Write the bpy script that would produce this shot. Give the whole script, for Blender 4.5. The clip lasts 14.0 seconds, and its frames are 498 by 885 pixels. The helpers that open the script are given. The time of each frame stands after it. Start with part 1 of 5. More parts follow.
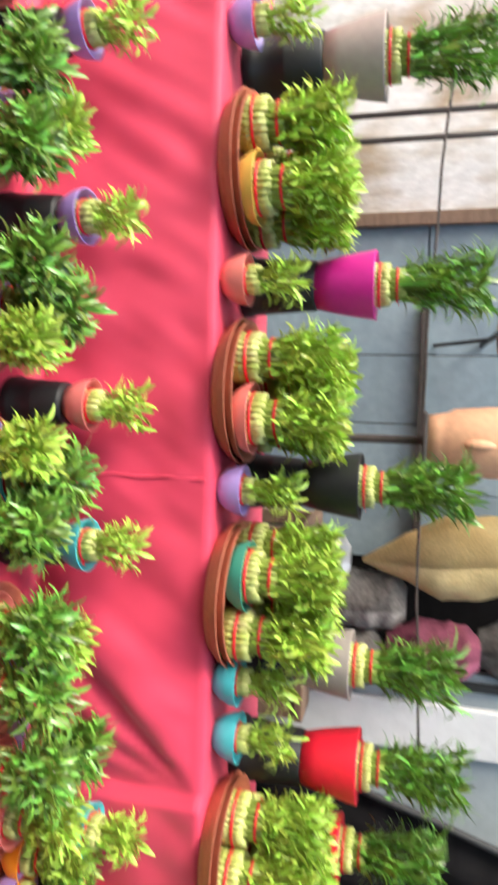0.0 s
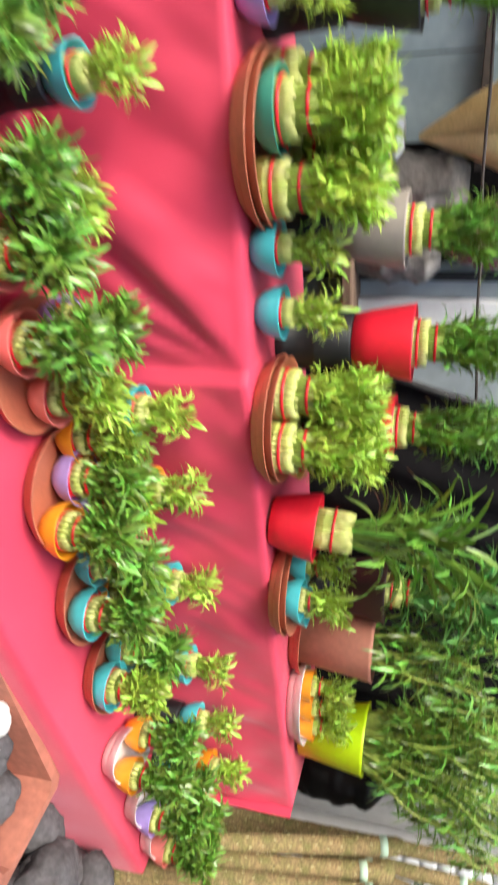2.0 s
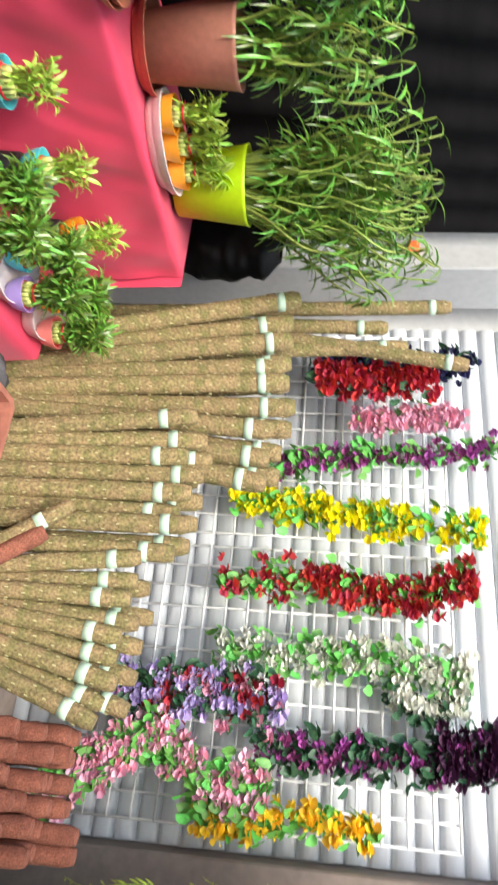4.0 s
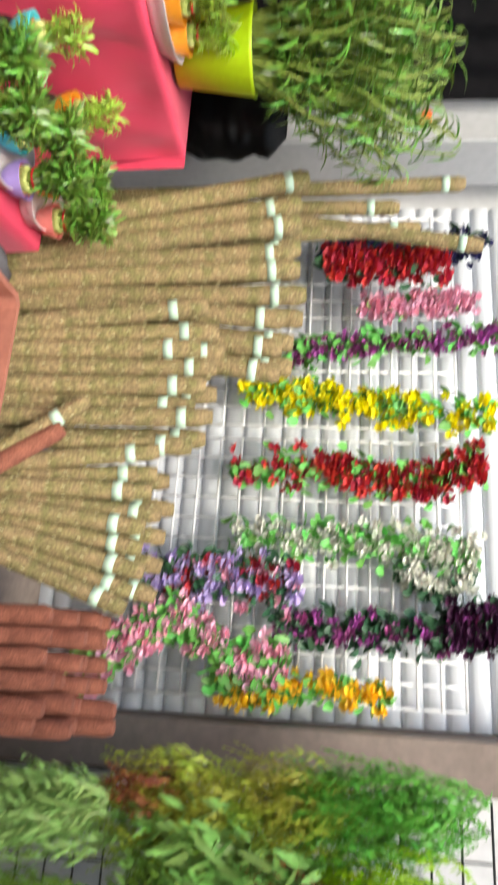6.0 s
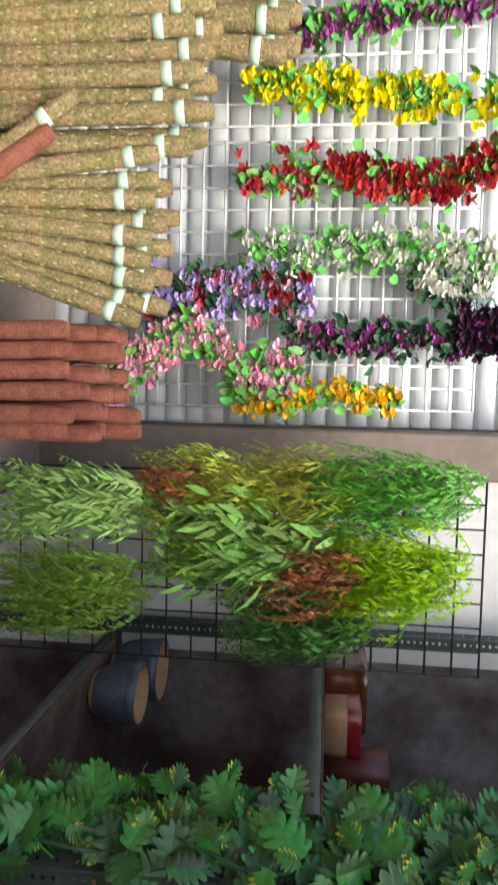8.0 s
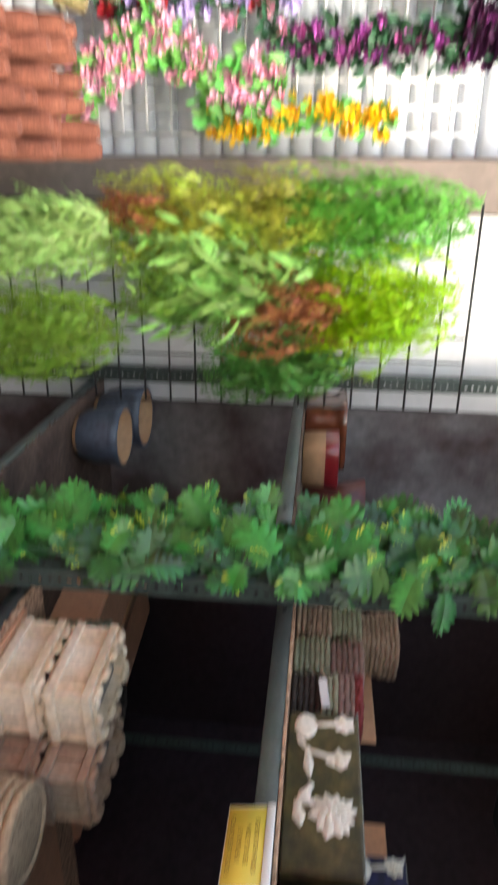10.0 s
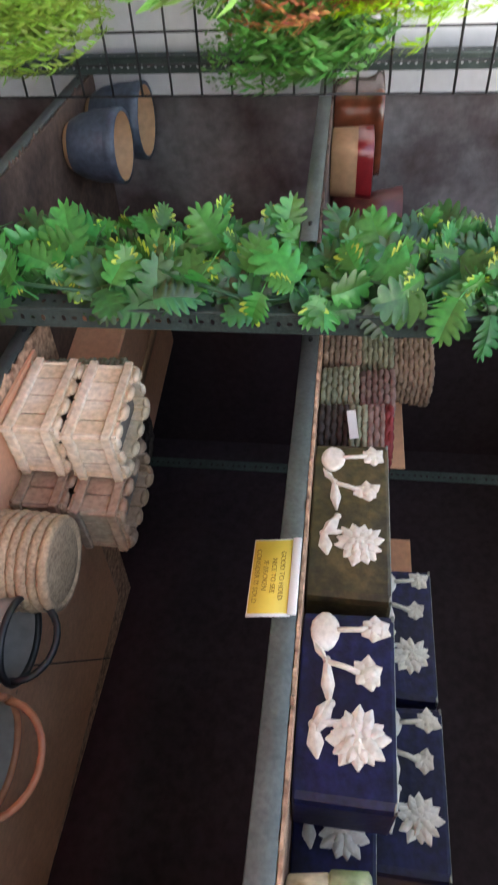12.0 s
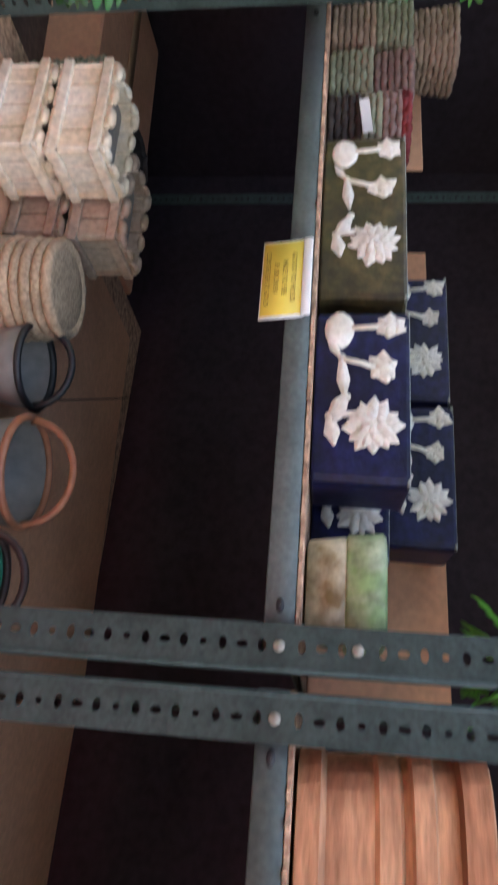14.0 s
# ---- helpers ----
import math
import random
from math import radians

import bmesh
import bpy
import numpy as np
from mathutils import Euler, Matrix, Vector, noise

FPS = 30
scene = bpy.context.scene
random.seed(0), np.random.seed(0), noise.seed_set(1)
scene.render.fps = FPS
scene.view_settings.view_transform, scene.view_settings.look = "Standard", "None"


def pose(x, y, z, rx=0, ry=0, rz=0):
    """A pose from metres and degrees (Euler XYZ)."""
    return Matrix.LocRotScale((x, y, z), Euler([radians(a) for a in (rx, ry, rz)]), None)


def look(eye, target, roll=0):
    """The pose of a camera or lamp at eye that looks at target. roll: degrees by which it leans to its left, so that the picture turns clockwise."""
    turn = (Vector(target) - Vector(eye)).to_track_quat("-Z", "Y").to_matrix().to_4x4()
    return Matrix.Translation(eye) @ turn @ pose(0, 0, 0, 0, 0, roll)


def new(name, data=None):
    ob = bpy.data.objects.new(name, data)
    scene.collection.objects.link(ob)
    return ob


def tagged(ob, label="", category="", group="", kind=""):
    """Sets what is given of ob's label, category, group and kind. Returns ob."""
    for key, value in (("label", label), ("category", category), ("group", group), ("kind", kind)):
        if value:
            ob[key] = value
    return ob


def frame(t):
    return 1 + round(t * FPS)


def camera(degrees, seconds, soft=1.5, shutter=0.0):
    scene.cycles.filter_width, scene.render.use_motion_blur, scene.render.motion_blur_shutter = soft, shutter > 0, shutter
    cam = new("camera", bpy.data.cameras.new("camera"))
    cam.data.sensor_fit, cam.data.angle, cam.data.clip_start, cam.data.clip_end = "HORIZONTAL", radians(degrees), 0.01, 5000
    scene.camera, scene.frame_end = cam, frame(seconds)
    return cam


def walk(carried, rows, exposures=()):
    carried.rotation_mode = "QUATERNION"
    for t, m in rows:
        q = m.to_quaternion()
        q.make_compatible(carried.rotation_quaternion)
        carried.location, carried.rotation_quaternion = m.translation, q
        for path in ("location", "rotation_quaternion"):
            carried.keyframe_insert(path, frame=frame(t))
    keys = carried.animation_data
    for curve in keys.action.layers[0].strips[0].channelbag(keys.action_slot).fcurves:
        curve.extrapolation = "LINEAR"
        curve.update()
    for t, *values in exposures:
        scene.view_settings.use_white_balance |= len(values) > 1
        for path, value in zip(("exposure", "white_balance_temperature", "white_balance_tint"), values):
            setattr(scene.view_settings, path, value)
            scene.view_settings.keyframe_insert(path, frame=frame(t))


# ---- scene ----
SKY, SUN = 0.15, 1.5
EXPOSURES = [(0.0, 1.43, 6650, 5), (2.5, 1.33, 6650, 5), (3.5, 1.33, 6500, 5), (6.0, 1.15, 6650, 5), (7.2, 1.13, 6700, 5), (9.5, 1.34, 6700, 6), (10.0, 1.95, 7000, 6), (10.5, 2.2, 7000, 5), (11.5, 2.24, 6900, 8), (14.0, 2.24, 6450, 7)]
cam = camera(40.2, 14.0, soft=2.0, shutter=0.8)
PATH = [
    (0, (-0.093, 0.153, 1.407), (0.085, 2.082, 0.911), 92.5),
    (0.5, (-0.037, 0.134, 1.426), (0.303, 2.057, 0.996), 92.3),
    (1, (0.033, 0.139, 1.416), (0.61, 1.973, 0.868), 92.4),
    (1.5, (0.144, 0.147, 1.379), (0.918, 1.903, 0.816), 94.4),
    (2, (0.239, 0.263, 1.383), (1.228, 1.907, 0.819), 95.0),
    (2.5, (0.381, 0.325, 1.369), (1.514, 1.889, 0.849), 93.5),
    (2.8, (0.476, 0.342, 1.416), (1.764, 1.794, 0.935), 96.0),
    (3, (0.607, 0.319, 1.445), (1.984, 1.706, 1.022), 96.2),
    (3.5, (0.775, 0.226, 1.503), (2.47, 1.222, 1.133), 95.9),
    (3.7, (0.789, 0.161, 1.494), (2.522, 1.116, 1.202), 93.9),
    (5.8, (0.795, 0.162, 1.406), (2.666, 0.845, 1.227), 91.7),
    (6, (0.796, 0.16, 1.404), (2.692, 0.764, 1.2), 91.7),
    (6.5, (0.797, 0.151, 1.395), (2.753, 0.516, 1.189), 91.2),
    (7, (0.797, 0.133, 1.388), (2.782, 0.24, 1.168), 91.1),
    (7.2, (0.801, 0.118, 1.389), (2.789, 0.155, 1.175), 91.3),
    (9.3, (0.817, 0.047, 1.466), (2.761, -0.351, 1.218), 91.8),
    (9.5, (0.827, 0.027, 1.468), (2.762, -0.435, 1.257), 91.8),
    (10, (0.863, -0.07, 1.463), (2.709, -0.816, 1.271), 92.7),
    (10.5, (0.885, -0.128, 1.455), (2.648, -1.048, 1.236), 92.1),
    (11, (0.95, -0.119, 1.465), (2.593, -1.242, 1.264), 91.9),
    (11.5, (0.977, -0.121, 1.463), (2.459, -1.445, 1.243), 93.3),
    (12, (0.985, -0.133, 1.466), (2.381, -1.545, 1.227), 92.9),
    (12.5, (0.995, -0.145, 1.462), (2.291, -1.649, 1.22), 93.5),
    (13, (0.989, -0.163, 1.458), (2.144, -1.778, 1.223), 93.3),
    (13.5, (0.966, -0.185, 1.459), (1.948, -1.913, 1.241), 92.7),
    (14, (0.941, -0.197, 1.463), (1.768, -2.003, 1.228), 92.0),
]
walk(cam, [(t, look(eye, target, roll)) for t, eye, target, roll in PATH], EXPOSURES)

# ---- world, sun, exposure ----
world = bpy.data.worlds.new("world")
scene.world = world
world.use_nodes = True
wn, wl = world.node_tree.nodes, world.node_tree.links
sky = wn.new("ShaderNodeTexSky")
sky.sky_type, sky.sun_disc = "NISHITA", False
SUN_EL, SUN_AZ = 48.0, 246.0
sky.sun_elevation, sky.sun_rotation = radians(SUN_EL), radians(SUN_AZ)
sky.air_density, sky.dust_density = 1.4, 3.0
wl.new(sky.outputs[0], wn["Background"].inputs[0])
wn["Background"].inputs[1].default_value = SKY
sun = new("sun", bpy.data.lights.new("sun", "SUN"))
sun.data.energy, sun.data.angle, sun.data.color = SUN, radians(25), (1, 0.96, 0.9)
se, sa = radians(SUN_EL), radians(SUN_AZ)
sun.matrix_world = look((0, 0, 0), (-math.sin(sa) * math.cos(se), -math.cos(sa) * math.cos(se), -math.sin(se)))


# ---- materials ----
def material(name, color, rough=0.6, var=0.15, scale=40.0, bump=0.2, metal=0.0, island=0.0, second=None, mix_scale=6.0, coat=0.0, stretch=None, through_light=0.0, spec=0.5):
    m = bpy.data.materials.new(name)
    m.use_nodes = True
    n, l = m.node_tree.nodes, m.node_tree.links
    b = n["Principled BSDF"]
    b.inputs["Roughness"].default_value, b.inputs["Metallic"].default_value = rough, metal
    b.inputs["Coat Weight"].default_value = coat
    b.inputs["Specular IOR Level"].default_value = spec
    co = n.new("ShaderNodeTexCoord")
    vec = co.outputs["Object"]
    if stretch:
        mp = n.new("ShaderNodeMapping")
        mp.inputs["Scale"].default_value = stretch
        l.new(vec, mp.inputs[0])
        vec = mp.outputs[0]
    fine, broad = n.new("ShaderNodeTexNoise"), n.new("ShaderNodeTexNoise")
    fine.inputs["Scale"].default_value, broad.inputs["Scale"].default_value = scale, mix_scale
    fine.inputs["Detail"].default_value = broad.inputs["Detail"].default_value = 5
    l.new(vec, fine.inputs["Vector"]), l.new(vec, broad.inputs["Vector"])
    mix = n.new("ShaderNodeMix")
    mix.data_type = "RGBA"
    mix.inputs[6].default_value = (*color, 1)
    mix.inputs[7].default_value = (*(second or [c * (1 - var) for c in color]), 1)
    ramp = n.new("ShaderNodeValToRGB")
    ramp.color_ramp.elements[0].position, ramp.color_ramp.elements[1].position = 0.4, 0.65
    l.new(broad.outputs[0], ramp.inputs[0])
    l.new(ramp.outputs[0], mix.inputs[0])
    hsv = n.new("ShaderNodeHueSaturation")
    l.new(mix.outputs[2], hsv.inputs["Color"])
    mr = n.new("ShaderNodeMapRange")
    mr.inputs[3].default_value, mr.inputs[4].default_value = 1 - var, 1 + var
    mr.inputs[1].default_value, mr.inputs[2].default_value = 0.3, 0.7
    l.new(fine.outputs[0], mr.inputs[0])
    value = mr.outputs[0]
    info, geo = n.new("ShaderNodeObjectInfo"), n.new("ShaderNodeNewGeometry")
    if island:
        r1 = n.new("ShaderNodeMapRange")
        r1.inputs[3].default_value, r1.inputs[4].default_value = 1 - island, 1 + island
        l.new(geo.outputs["Random Per Island"], r1.inputs[0])
        mu = n.new("ShaderNodeMath")
        mu.operation = "MULTIPLY"
        l.new(value, mu.inputs[0]), l.new(r1.outputs[0], mu.inputs[1])
        value = mu.outputs[0]
        r2 = n.new("ShaderNodeMapRange")
        r2.inputs[3].default_value, r2.inputs[4].default_value = 0.5 - 0.06 * island, 0.5 + 0.06 * island
        l.new(geo.outputs["Random Per Island"], r2.inputs[0])
        l.new(r2.outputs[0], hsv.inputs["Hue"])
    r3 = n.new("ShaderNodeMapRange")
    r3.inputs[3].default_value, r3.inputs[4].default_value = 0.92, 1.08
    l.new(info.outputs["Random"], r3.inputs[0])
    mu = n.new("ShaderNodeMath")
    mu.operation = "MULTIPLY"
    l.new(value, mu.inputs[0]), l.new(r3.outputs[0], mu.inputs[1])
    l.new(mu.outputs[0], hsv.inputs["Value"])
    l.new(hsv.outputs[0], b.inputs["Base Color"])
    if bump:
        bp = n.new("ShaderNodeBump")
        bp.inputs["Strength"].default_value, bp.inputs["Distance"].default_value = bump, 0.004
        l.new(fine.outputs[0], bp.inputs["Height"])
        l.new(bp.outputs[0], b.inputs["Normal"])
    if through_light:
        tr, ms = n.new("ShaderNodeBsdfTranslucent"), n.new("ShaderNodeMixShader")
        ms.inputs[0].default_value = through_light
        l.new(hsv.outputs[0], tr.inputs[0])
        l.new(b.outputs[0], ms.inputs[1]), l.new(tr.outputs[0], ms.inputs[2])
        l.new(ms.outputs[0], n["Material Output"].inputs[0])
    return m


CLOTH = material("red_cloth", (0.70, 0.055, 0.120), 0.60, 0.06, 900, 0.15, mix_scale=3, second=(0.63, 0.040, 0.098))
TERRA = material("terracotta_plastic", (0.46, 0.145, 0.085), 0.5, 0.10, 80, 0.05, mix_scale=9, second=(0.40, 0.12, 0.07))
CLAY = material("clay", (0.55, 0.22, 0.13), 0.8, 0.12, 60, 0.2)
cb = CLOTH.node_tree.nodes["Principled BSDF"]
cb.inputs["Sheen Weight"].default_value, cb.inputs["Sheen Roughness"].default_value = 0.55, 0.4
cb.inputs["Sheen Tint"].default_value = (1.0, 0.55, 0.65, 1)
POTS = {
    "purple": material("purple_plastic", (0.42, 0.30, 0.72), 0.35, 0.05, 60, 0.03),
    "cyan": material("turquoise_plastic", (0.08, 0.57, 0.66), 0.35, 0.05, 60, 0.03),
    "pink": material("coral_plastic", (0.80, 0.22, 0.20), 0.35, 0.05, 60, 0.03),
    "orange": material("orange_plastic", (0.85, 0.33, 0.02), 0.35, 0.05, 60, 0.03),
    "green": material("green_plastic", (0.05, 0.33, 0.25), 0.35, 0.05, 60, 0.03),
    "yellow": material("yellow_plastic", (0.75, 0.48, 0.10), 0.4, 0.05, 60, 0.03),
    "magenta": material("magenta_plastic", (0.56, 0.012, 0.25), 0.45, 0.05, 60, 0.03),
    "red": material("red_plastic", (0.72, 0.012, 0.035), 0.45, 0.05, 60, 0.03),
    "taupe": material("taupe_plastic", (0.33, 0.28, 0.26), 0.6, 0.06, 60, 0.05),
    "black": material("black_plastic", (0.012, 0.012, 0.014), 0.5, 0.2, 60, 0.05),
    "brown": material("dark_brown_plastic", (0.035, 0.016, 0.014), 0.5, 0.1, 60, 0.05),
    "white": material("white_plastic", (0.72, 0.66, 0.66), 0.45, 0.04, 60, 0.03),
    "lime": material("lime_plastic", (0.46, 0.66, 0.008), 0.45, 0.05, 60, 0.03),
    "terra": TERRA,
    "terra_pale": material("pink_terracotta", (0.42, 0.17, 0.12), 0.7, 0.1, 60, 0.1),
}
STALK = material("bamboo_stalk", (0.58, 0.58, 0.22), 0.45, 0.15, 90, 0.1, island=0.2, second=(0.40, 0.46, 0.10), mix_scale=30)
STALK2 = material("green_stalk", (0.28, 0.36, 0.07), 0.45, 0.15, 90, 0.1, island=0.25)
RIBBON = material("red_ribbon", (0.62, 0.01, 0.02), 0.4, 0.1, 60, 0.05)
LEAF = material("light_leaf", (0.42, 0.57, 0.085), 0.30, 0.12, 60, 0.08, island=0.5, through_light=0.15, second=(0.28, 0.44, 0.05), mix_scale=12)
LEAF2 = material("deep_leaf", (0.175, 0.32, 0.042), 0.28, 0.15, 60, 0.08, island=0.6, through_light=0.1, second=(0.11, 0.235, 0.035), mix_scale=14, spec=0.7)
LEAF3 = material("dark_leaf", (0.12, 0.28, 0.06), 0.38, 0.12, 60, 0.08, island=0.5, through_light=0.15, second=(0.08, 0.20, 0.05), mix_scale=12)
DRY = material("soil", (0.06, 0.035, 0.02), 0.95, 0.3, 150, 0.6)


# ---- mesh helpers ----
class Form:
    """Collects vertices and faces of one mesh."""

    def __init__(self):
        self.v, self.f = [], []

    def grid(self, rows, wrap=False):
        k, n = len(self.v), len(rows[0])
        for r in rows:
            self.v.extend(tuple(p) for p in r)
        for i in range(len(rows) - 1):
            for j in range(n if wrap else n - 1):
                a, b = k + i * n + j, k + i * n + (j + 1) % n
                self.f.append((a, b, b + n, a + n))
        return self

    def lathe(self, profile, n=24, at=(0, 0, 0), square=0.0, sx=1.0, sy=1.0):
        rows = []
        for r, z in profile:
            row = []
            for i in range(n):
                a = 2 * math.pi * i / n
                c, s = math.cos(a), math.sin(a)
                k = 1.0 if not square else (abs(c) ** square + abs(s) ** square) ** (-1.0 / square)
                row.append((at[0] + r * k * c * sx, at[1] + r * k * s * sy, at[2] + z))
            rows.append(row)
        return self.grid(rows, True)

    def tube(self, pts, radii, n=8, cap=True):
        pts = [Vector(p) for p in pts]
        if not hasattr(radii, "__len__"):
            radii = [radii] * len(pts)
        rows, side = [], None
        for i, p in enumerate(pts):
            d = (pts[min(i + 1, len(pts) - 1)] - pts[max(i - 1, 0)]).normalized()
            if side is None:
                side = d.orthogonal().normalized()
            side = (side - d * side.dot(d)).normalized()
            up = d.cross(side)
            rows.append([p + radii[i] * (math.cos(2 * math.pi * j / n) * side + math.sin(2 * math.pi * j / n) * up) for j in range(n)])
        k = len(self.v)
        self.grid(rows, True)
        if cap:
            self.f.append(tuple(range(k + n - 1, k - 1, -1)))
            self.f.append(tuple(range(k + (len(pts) - 1) * n, k + len(pts) * n)))
        return self

    def box(self, c, s, m=None, bevel=0.0):
        k = len(self.v)
        b = min(bevel, min(s) * 0.45)
        m = m or Matrix()
        if not b:
            for x in (-1, 1):
                for y in (-1, 1):
                    for z in (-1, 1):
                        self.v.append(tuple(m @ Vector((c[0] + x * s[0] / 2, c[1] + y * s[1] / 2, c[2] + z * s[2] / 2))))
            for q in ((0, 1, 3, 2), (4, 6, 7, 5), (0, 4, 5, 1), (2, 3, 7, 6), (0, 2, 6, 4), (1, 5, 7, 3)):
                self.f.append(tuple(k + i for i in q))
            return self
        rows = []
        for zz, ins in ((-1, b), (-1, 0), (1, 0), (1, b)):
            z = zz * (s[2] / 2 - (b if not ins else 0))
            hx, hy = s[0] / 2 - ins, s[1] / 2 - ins
            ring = [(hx - b, -hy), (hx, -hy + b), (hx, hy - b), (hx - b, hy), (-hx + b, hy), (-hx, hy - b), (-hx, -hy + b), (-hx + b, -hy)]
            rows.append([m @ Vector((c[0] + x, c[1] + y, c[2] + z)) for x, y in ring])
        self.grid(rows, True)
        self.f.append(tuple(range(k + 7, k - 1, -1)))
        self.f.append(tuple(range(k + 24, k + 32)))
        return self

    def leaf(self, base, d, length, width, droop=0.5, fold=0.3, rows=5, spin=None):
        """A folded leaf blade from base along d, which bends down towards its tip."""
        p, d = Vector(base), Vector(d).normalized()
        side = d.cross(Vector((0, 0, 1)))
        if side.length < 0.05:
            side = Vector((1, 0, 0))
        side.normalize()
        if spin:
            side = Matrix.Rotation(spin, 3, d) @ side
        out, step = [], length / (rows - 1)
        for i in range(rows):
            t = i / (rows - 1)
            w = width * 0.5 * max(0.06, math.sin(math.pi * min(1, t * 0.86 + 0.10)) ** 0.8)
            up = side.cross(d).normalized()
            out.append([p - side * w + up * w * fold, p.copy(), p + side * w + up * w * fold])
            d = (d + Vector((0, 0, -droop * step / length * 1.6))).normalized()
            p = p + d * step
        return self.grid(out)

    def blob(self, c, r, n=8, m=5, jitter=0.0, rng=None, sq=(1, 1, 1)):
        rows = []
        for i in range(m + 1):
            a = math.pi * i / m
            rr = max(0.02, math.sin(a))
            row = []
            for j in range(n):
                b = 2 * math.pi * j / n
                q = 1 + (rng.uniform(-jitter, jitter) if rng and jitter else 0)
                row.append((c[0] + r * sq[0] * q * rr * math.cos(b), c[1] + r * sq[1] * q * rr * math.sin(b), c[2] - r * sq[2] * q * math.cos(a)))
            rows.append(row)
        return self.grid(rows, True)

    def mesh(self, name, mat, smooth=True):
        me = bpy.data.meshes.new(name)
        me.from_pydata(self.v, [], self.f)
        me.materials.append(mat)
        if smooth:
            me.polygons.foreach_set("use_smooth", [True] * len(me.polygons))
        me.update()
        return me


def part(name, form, mat, parent, label="", smooth=True, at=None, kind=""):
    me = form if isinstance(form, bpy.types.Mesh) else form.mesh(name, mat, smooth)
    ob = new(name, me)
    ob.parent = parent
    if at is not None:
        ob.matrix_basis = at
    if label or kind:
        tagged(ob, label, kind=kind)
    return ob


def thing(name, m, label, category, group="", kind=""):
    ob = new(name)
    ob.empty_display_size = 0.05
    ob.matrix_basis = m
    return tagged(ob, label, category, group, kind)


def solid(name, form, mat, label, category, group="", kind="", smooth=False, m=None):
    ob = new(name, form.mesh(name, mat, smooth))
    if m is not None:
        ob.matrix_basis = m
    return tagged(ob, label, category, group, kind)


# ---- large structure ----
GROUND = material("concrete_floor", (0.20, 0.19, 0.18), 0.85, 0.2, 30, 0.4, mix_scale=2, second=(0.13, 0.12, 0.115))
WALLW = material("peeling_white_paint", (0.78, 0.76, 0.74), 0.85, 0.10, 34, 0.6, mix_scale=5, second=(0.42, 0.32, 0.22), stretch=(1.6, 1, 0.8))
WALLG = material("grey_plaster", (0.30, 0.28, 0.27), 0.9, 0.12, 40, 0.4, mix_scale=3, second=(0.17, 0.145, 0.135))
WALLP = material("white_plaster", (0.66, 0.66, 0.68), 0.8, 0.05, 30, 0.2, mix_scale=2)
# near-black colour stands for the deep shade of the void behind the racks
WALLD = material("void_shade", (0.040, 0.027, 0.032), 0.9, 0.2, 40, 0.3, mix_scale=3, spec=0.15)
WALLS = material("stained_brown_plaster", (0.24, 0.22, 0.225), 0.9, 0.2, 34, 0.5, mix_scale=3.4, second=(0.085, 0.055, 0.055))
BLUE = material("blue_grey_board", (0.23, 0.29, 0.33), 0.7, 0.1, 30, 0.15, mix_scale=3, second=(0.17, 0.22, 0.26))
STEEL = material("grey_green_steel", (0.044, 0.061, 0.056), 0.5, 0.25, 160, 0.2, mix_scale=26, second=(0.030, 0.043, 0.039), spec=0.3)
# lighter copy of STEEL: the light on the shelf lips is in its colour
LIPSTEEL = material("lit_grey_steel", (0.085, 0.102, 0.098), 0.5, 0.2, 140, 0.15, mix_scale=20, second=(0.064, 0.078, 0.074))
DARKSTEEL = material("dark_iron", (0.02, 0.02, 0.022), 0.6, 0.2, 100, 0.1)
SHUTTER = material("galvanised_slat", (0.66, 0.68, 0.725), 0.42, 0.05, 30, 0.05, mix_scale=4, second=(0.58, 0.60, 0.65), stretch=(1, 0.3, 2))
WHITEWIRE = material("white_wire", (0.88, 0.88, 0.90), 0.4, 0.04, 60, 0.0)
PLANK = material("old_plank", (0.20, 0.125, 0.085), 0.85, 0.25, 70, 0.4, stretch=(2, 10, 10))
DARKPLANK = material("dark_stained_plank", (0.115, 0.072, 0.052), 0.8, 0.3, 50, 0.4, mix_scale=7, second=(0.06, 0.036, 0.028))
PILLAR = material("brown_grey_plaster", (0.24, 0.19, 0.165), 0.9, 0.12, 30, 0.3, mix_scale=4)

ground = solid("ground", Form().box((0, 0, -0.05), (400, 400, 0.1)), GROUND, "grey concrete floor of the plant shop", "floor", kind="structure")
solid("wall_north", Form().box((0.3, 2.85, 1.6), (7.0, 0.2, 3.2)), WALLG, "grey plaster wall behind the display", "wall", kind="structure")
peel = solid("wall_white", Form().box((-1.80, 2.60, 1.5), (2.32, 0.16, 3.0)), WALLW, "white wall with peeling paint and brown stains", "wall", kind="structure")
solid("wall_east", Form().box((3.42, 0.67, 1.6), (0.2, 4.14, 3.2)), WALLP, "white plaster wall behind the roller shutter", "wall", kind="structure")
solid("wall_pillar", Form().box((3.2, -0.115, 1.5), (0.24, 0.155, 3.0), bevel=0.006), PILLAR, "brown grey plaster pillar beside the roller shutter", "pillar", kind="structure")
solid("wall_white_panel", Form().box((3.22, -0.52, 1.6), (0.16, 0.64, 3.2)), WALLP, "white plaster wall behind the black wire grid", "wall", kind="structure")
solid("wall_post_white", Form().box((3.0, 2.25, 1.5), (0.25, 0.5, 3.0), bevel=0.006), material("pale_grey_paint", (0.42, 0.42, 0.43), 0.7, 0.06, 30, 0.2, mix_scale=2), "white plaster pillar beside the shutter", "pillar", kind="structure")
solid("wall_south_grey", Form().box((3.24, -1.60, 1.3), (0.28, 0.16, 2.6)), WALLS, "stained grey plaster wall behind the shelf", "wall", kind="structure")
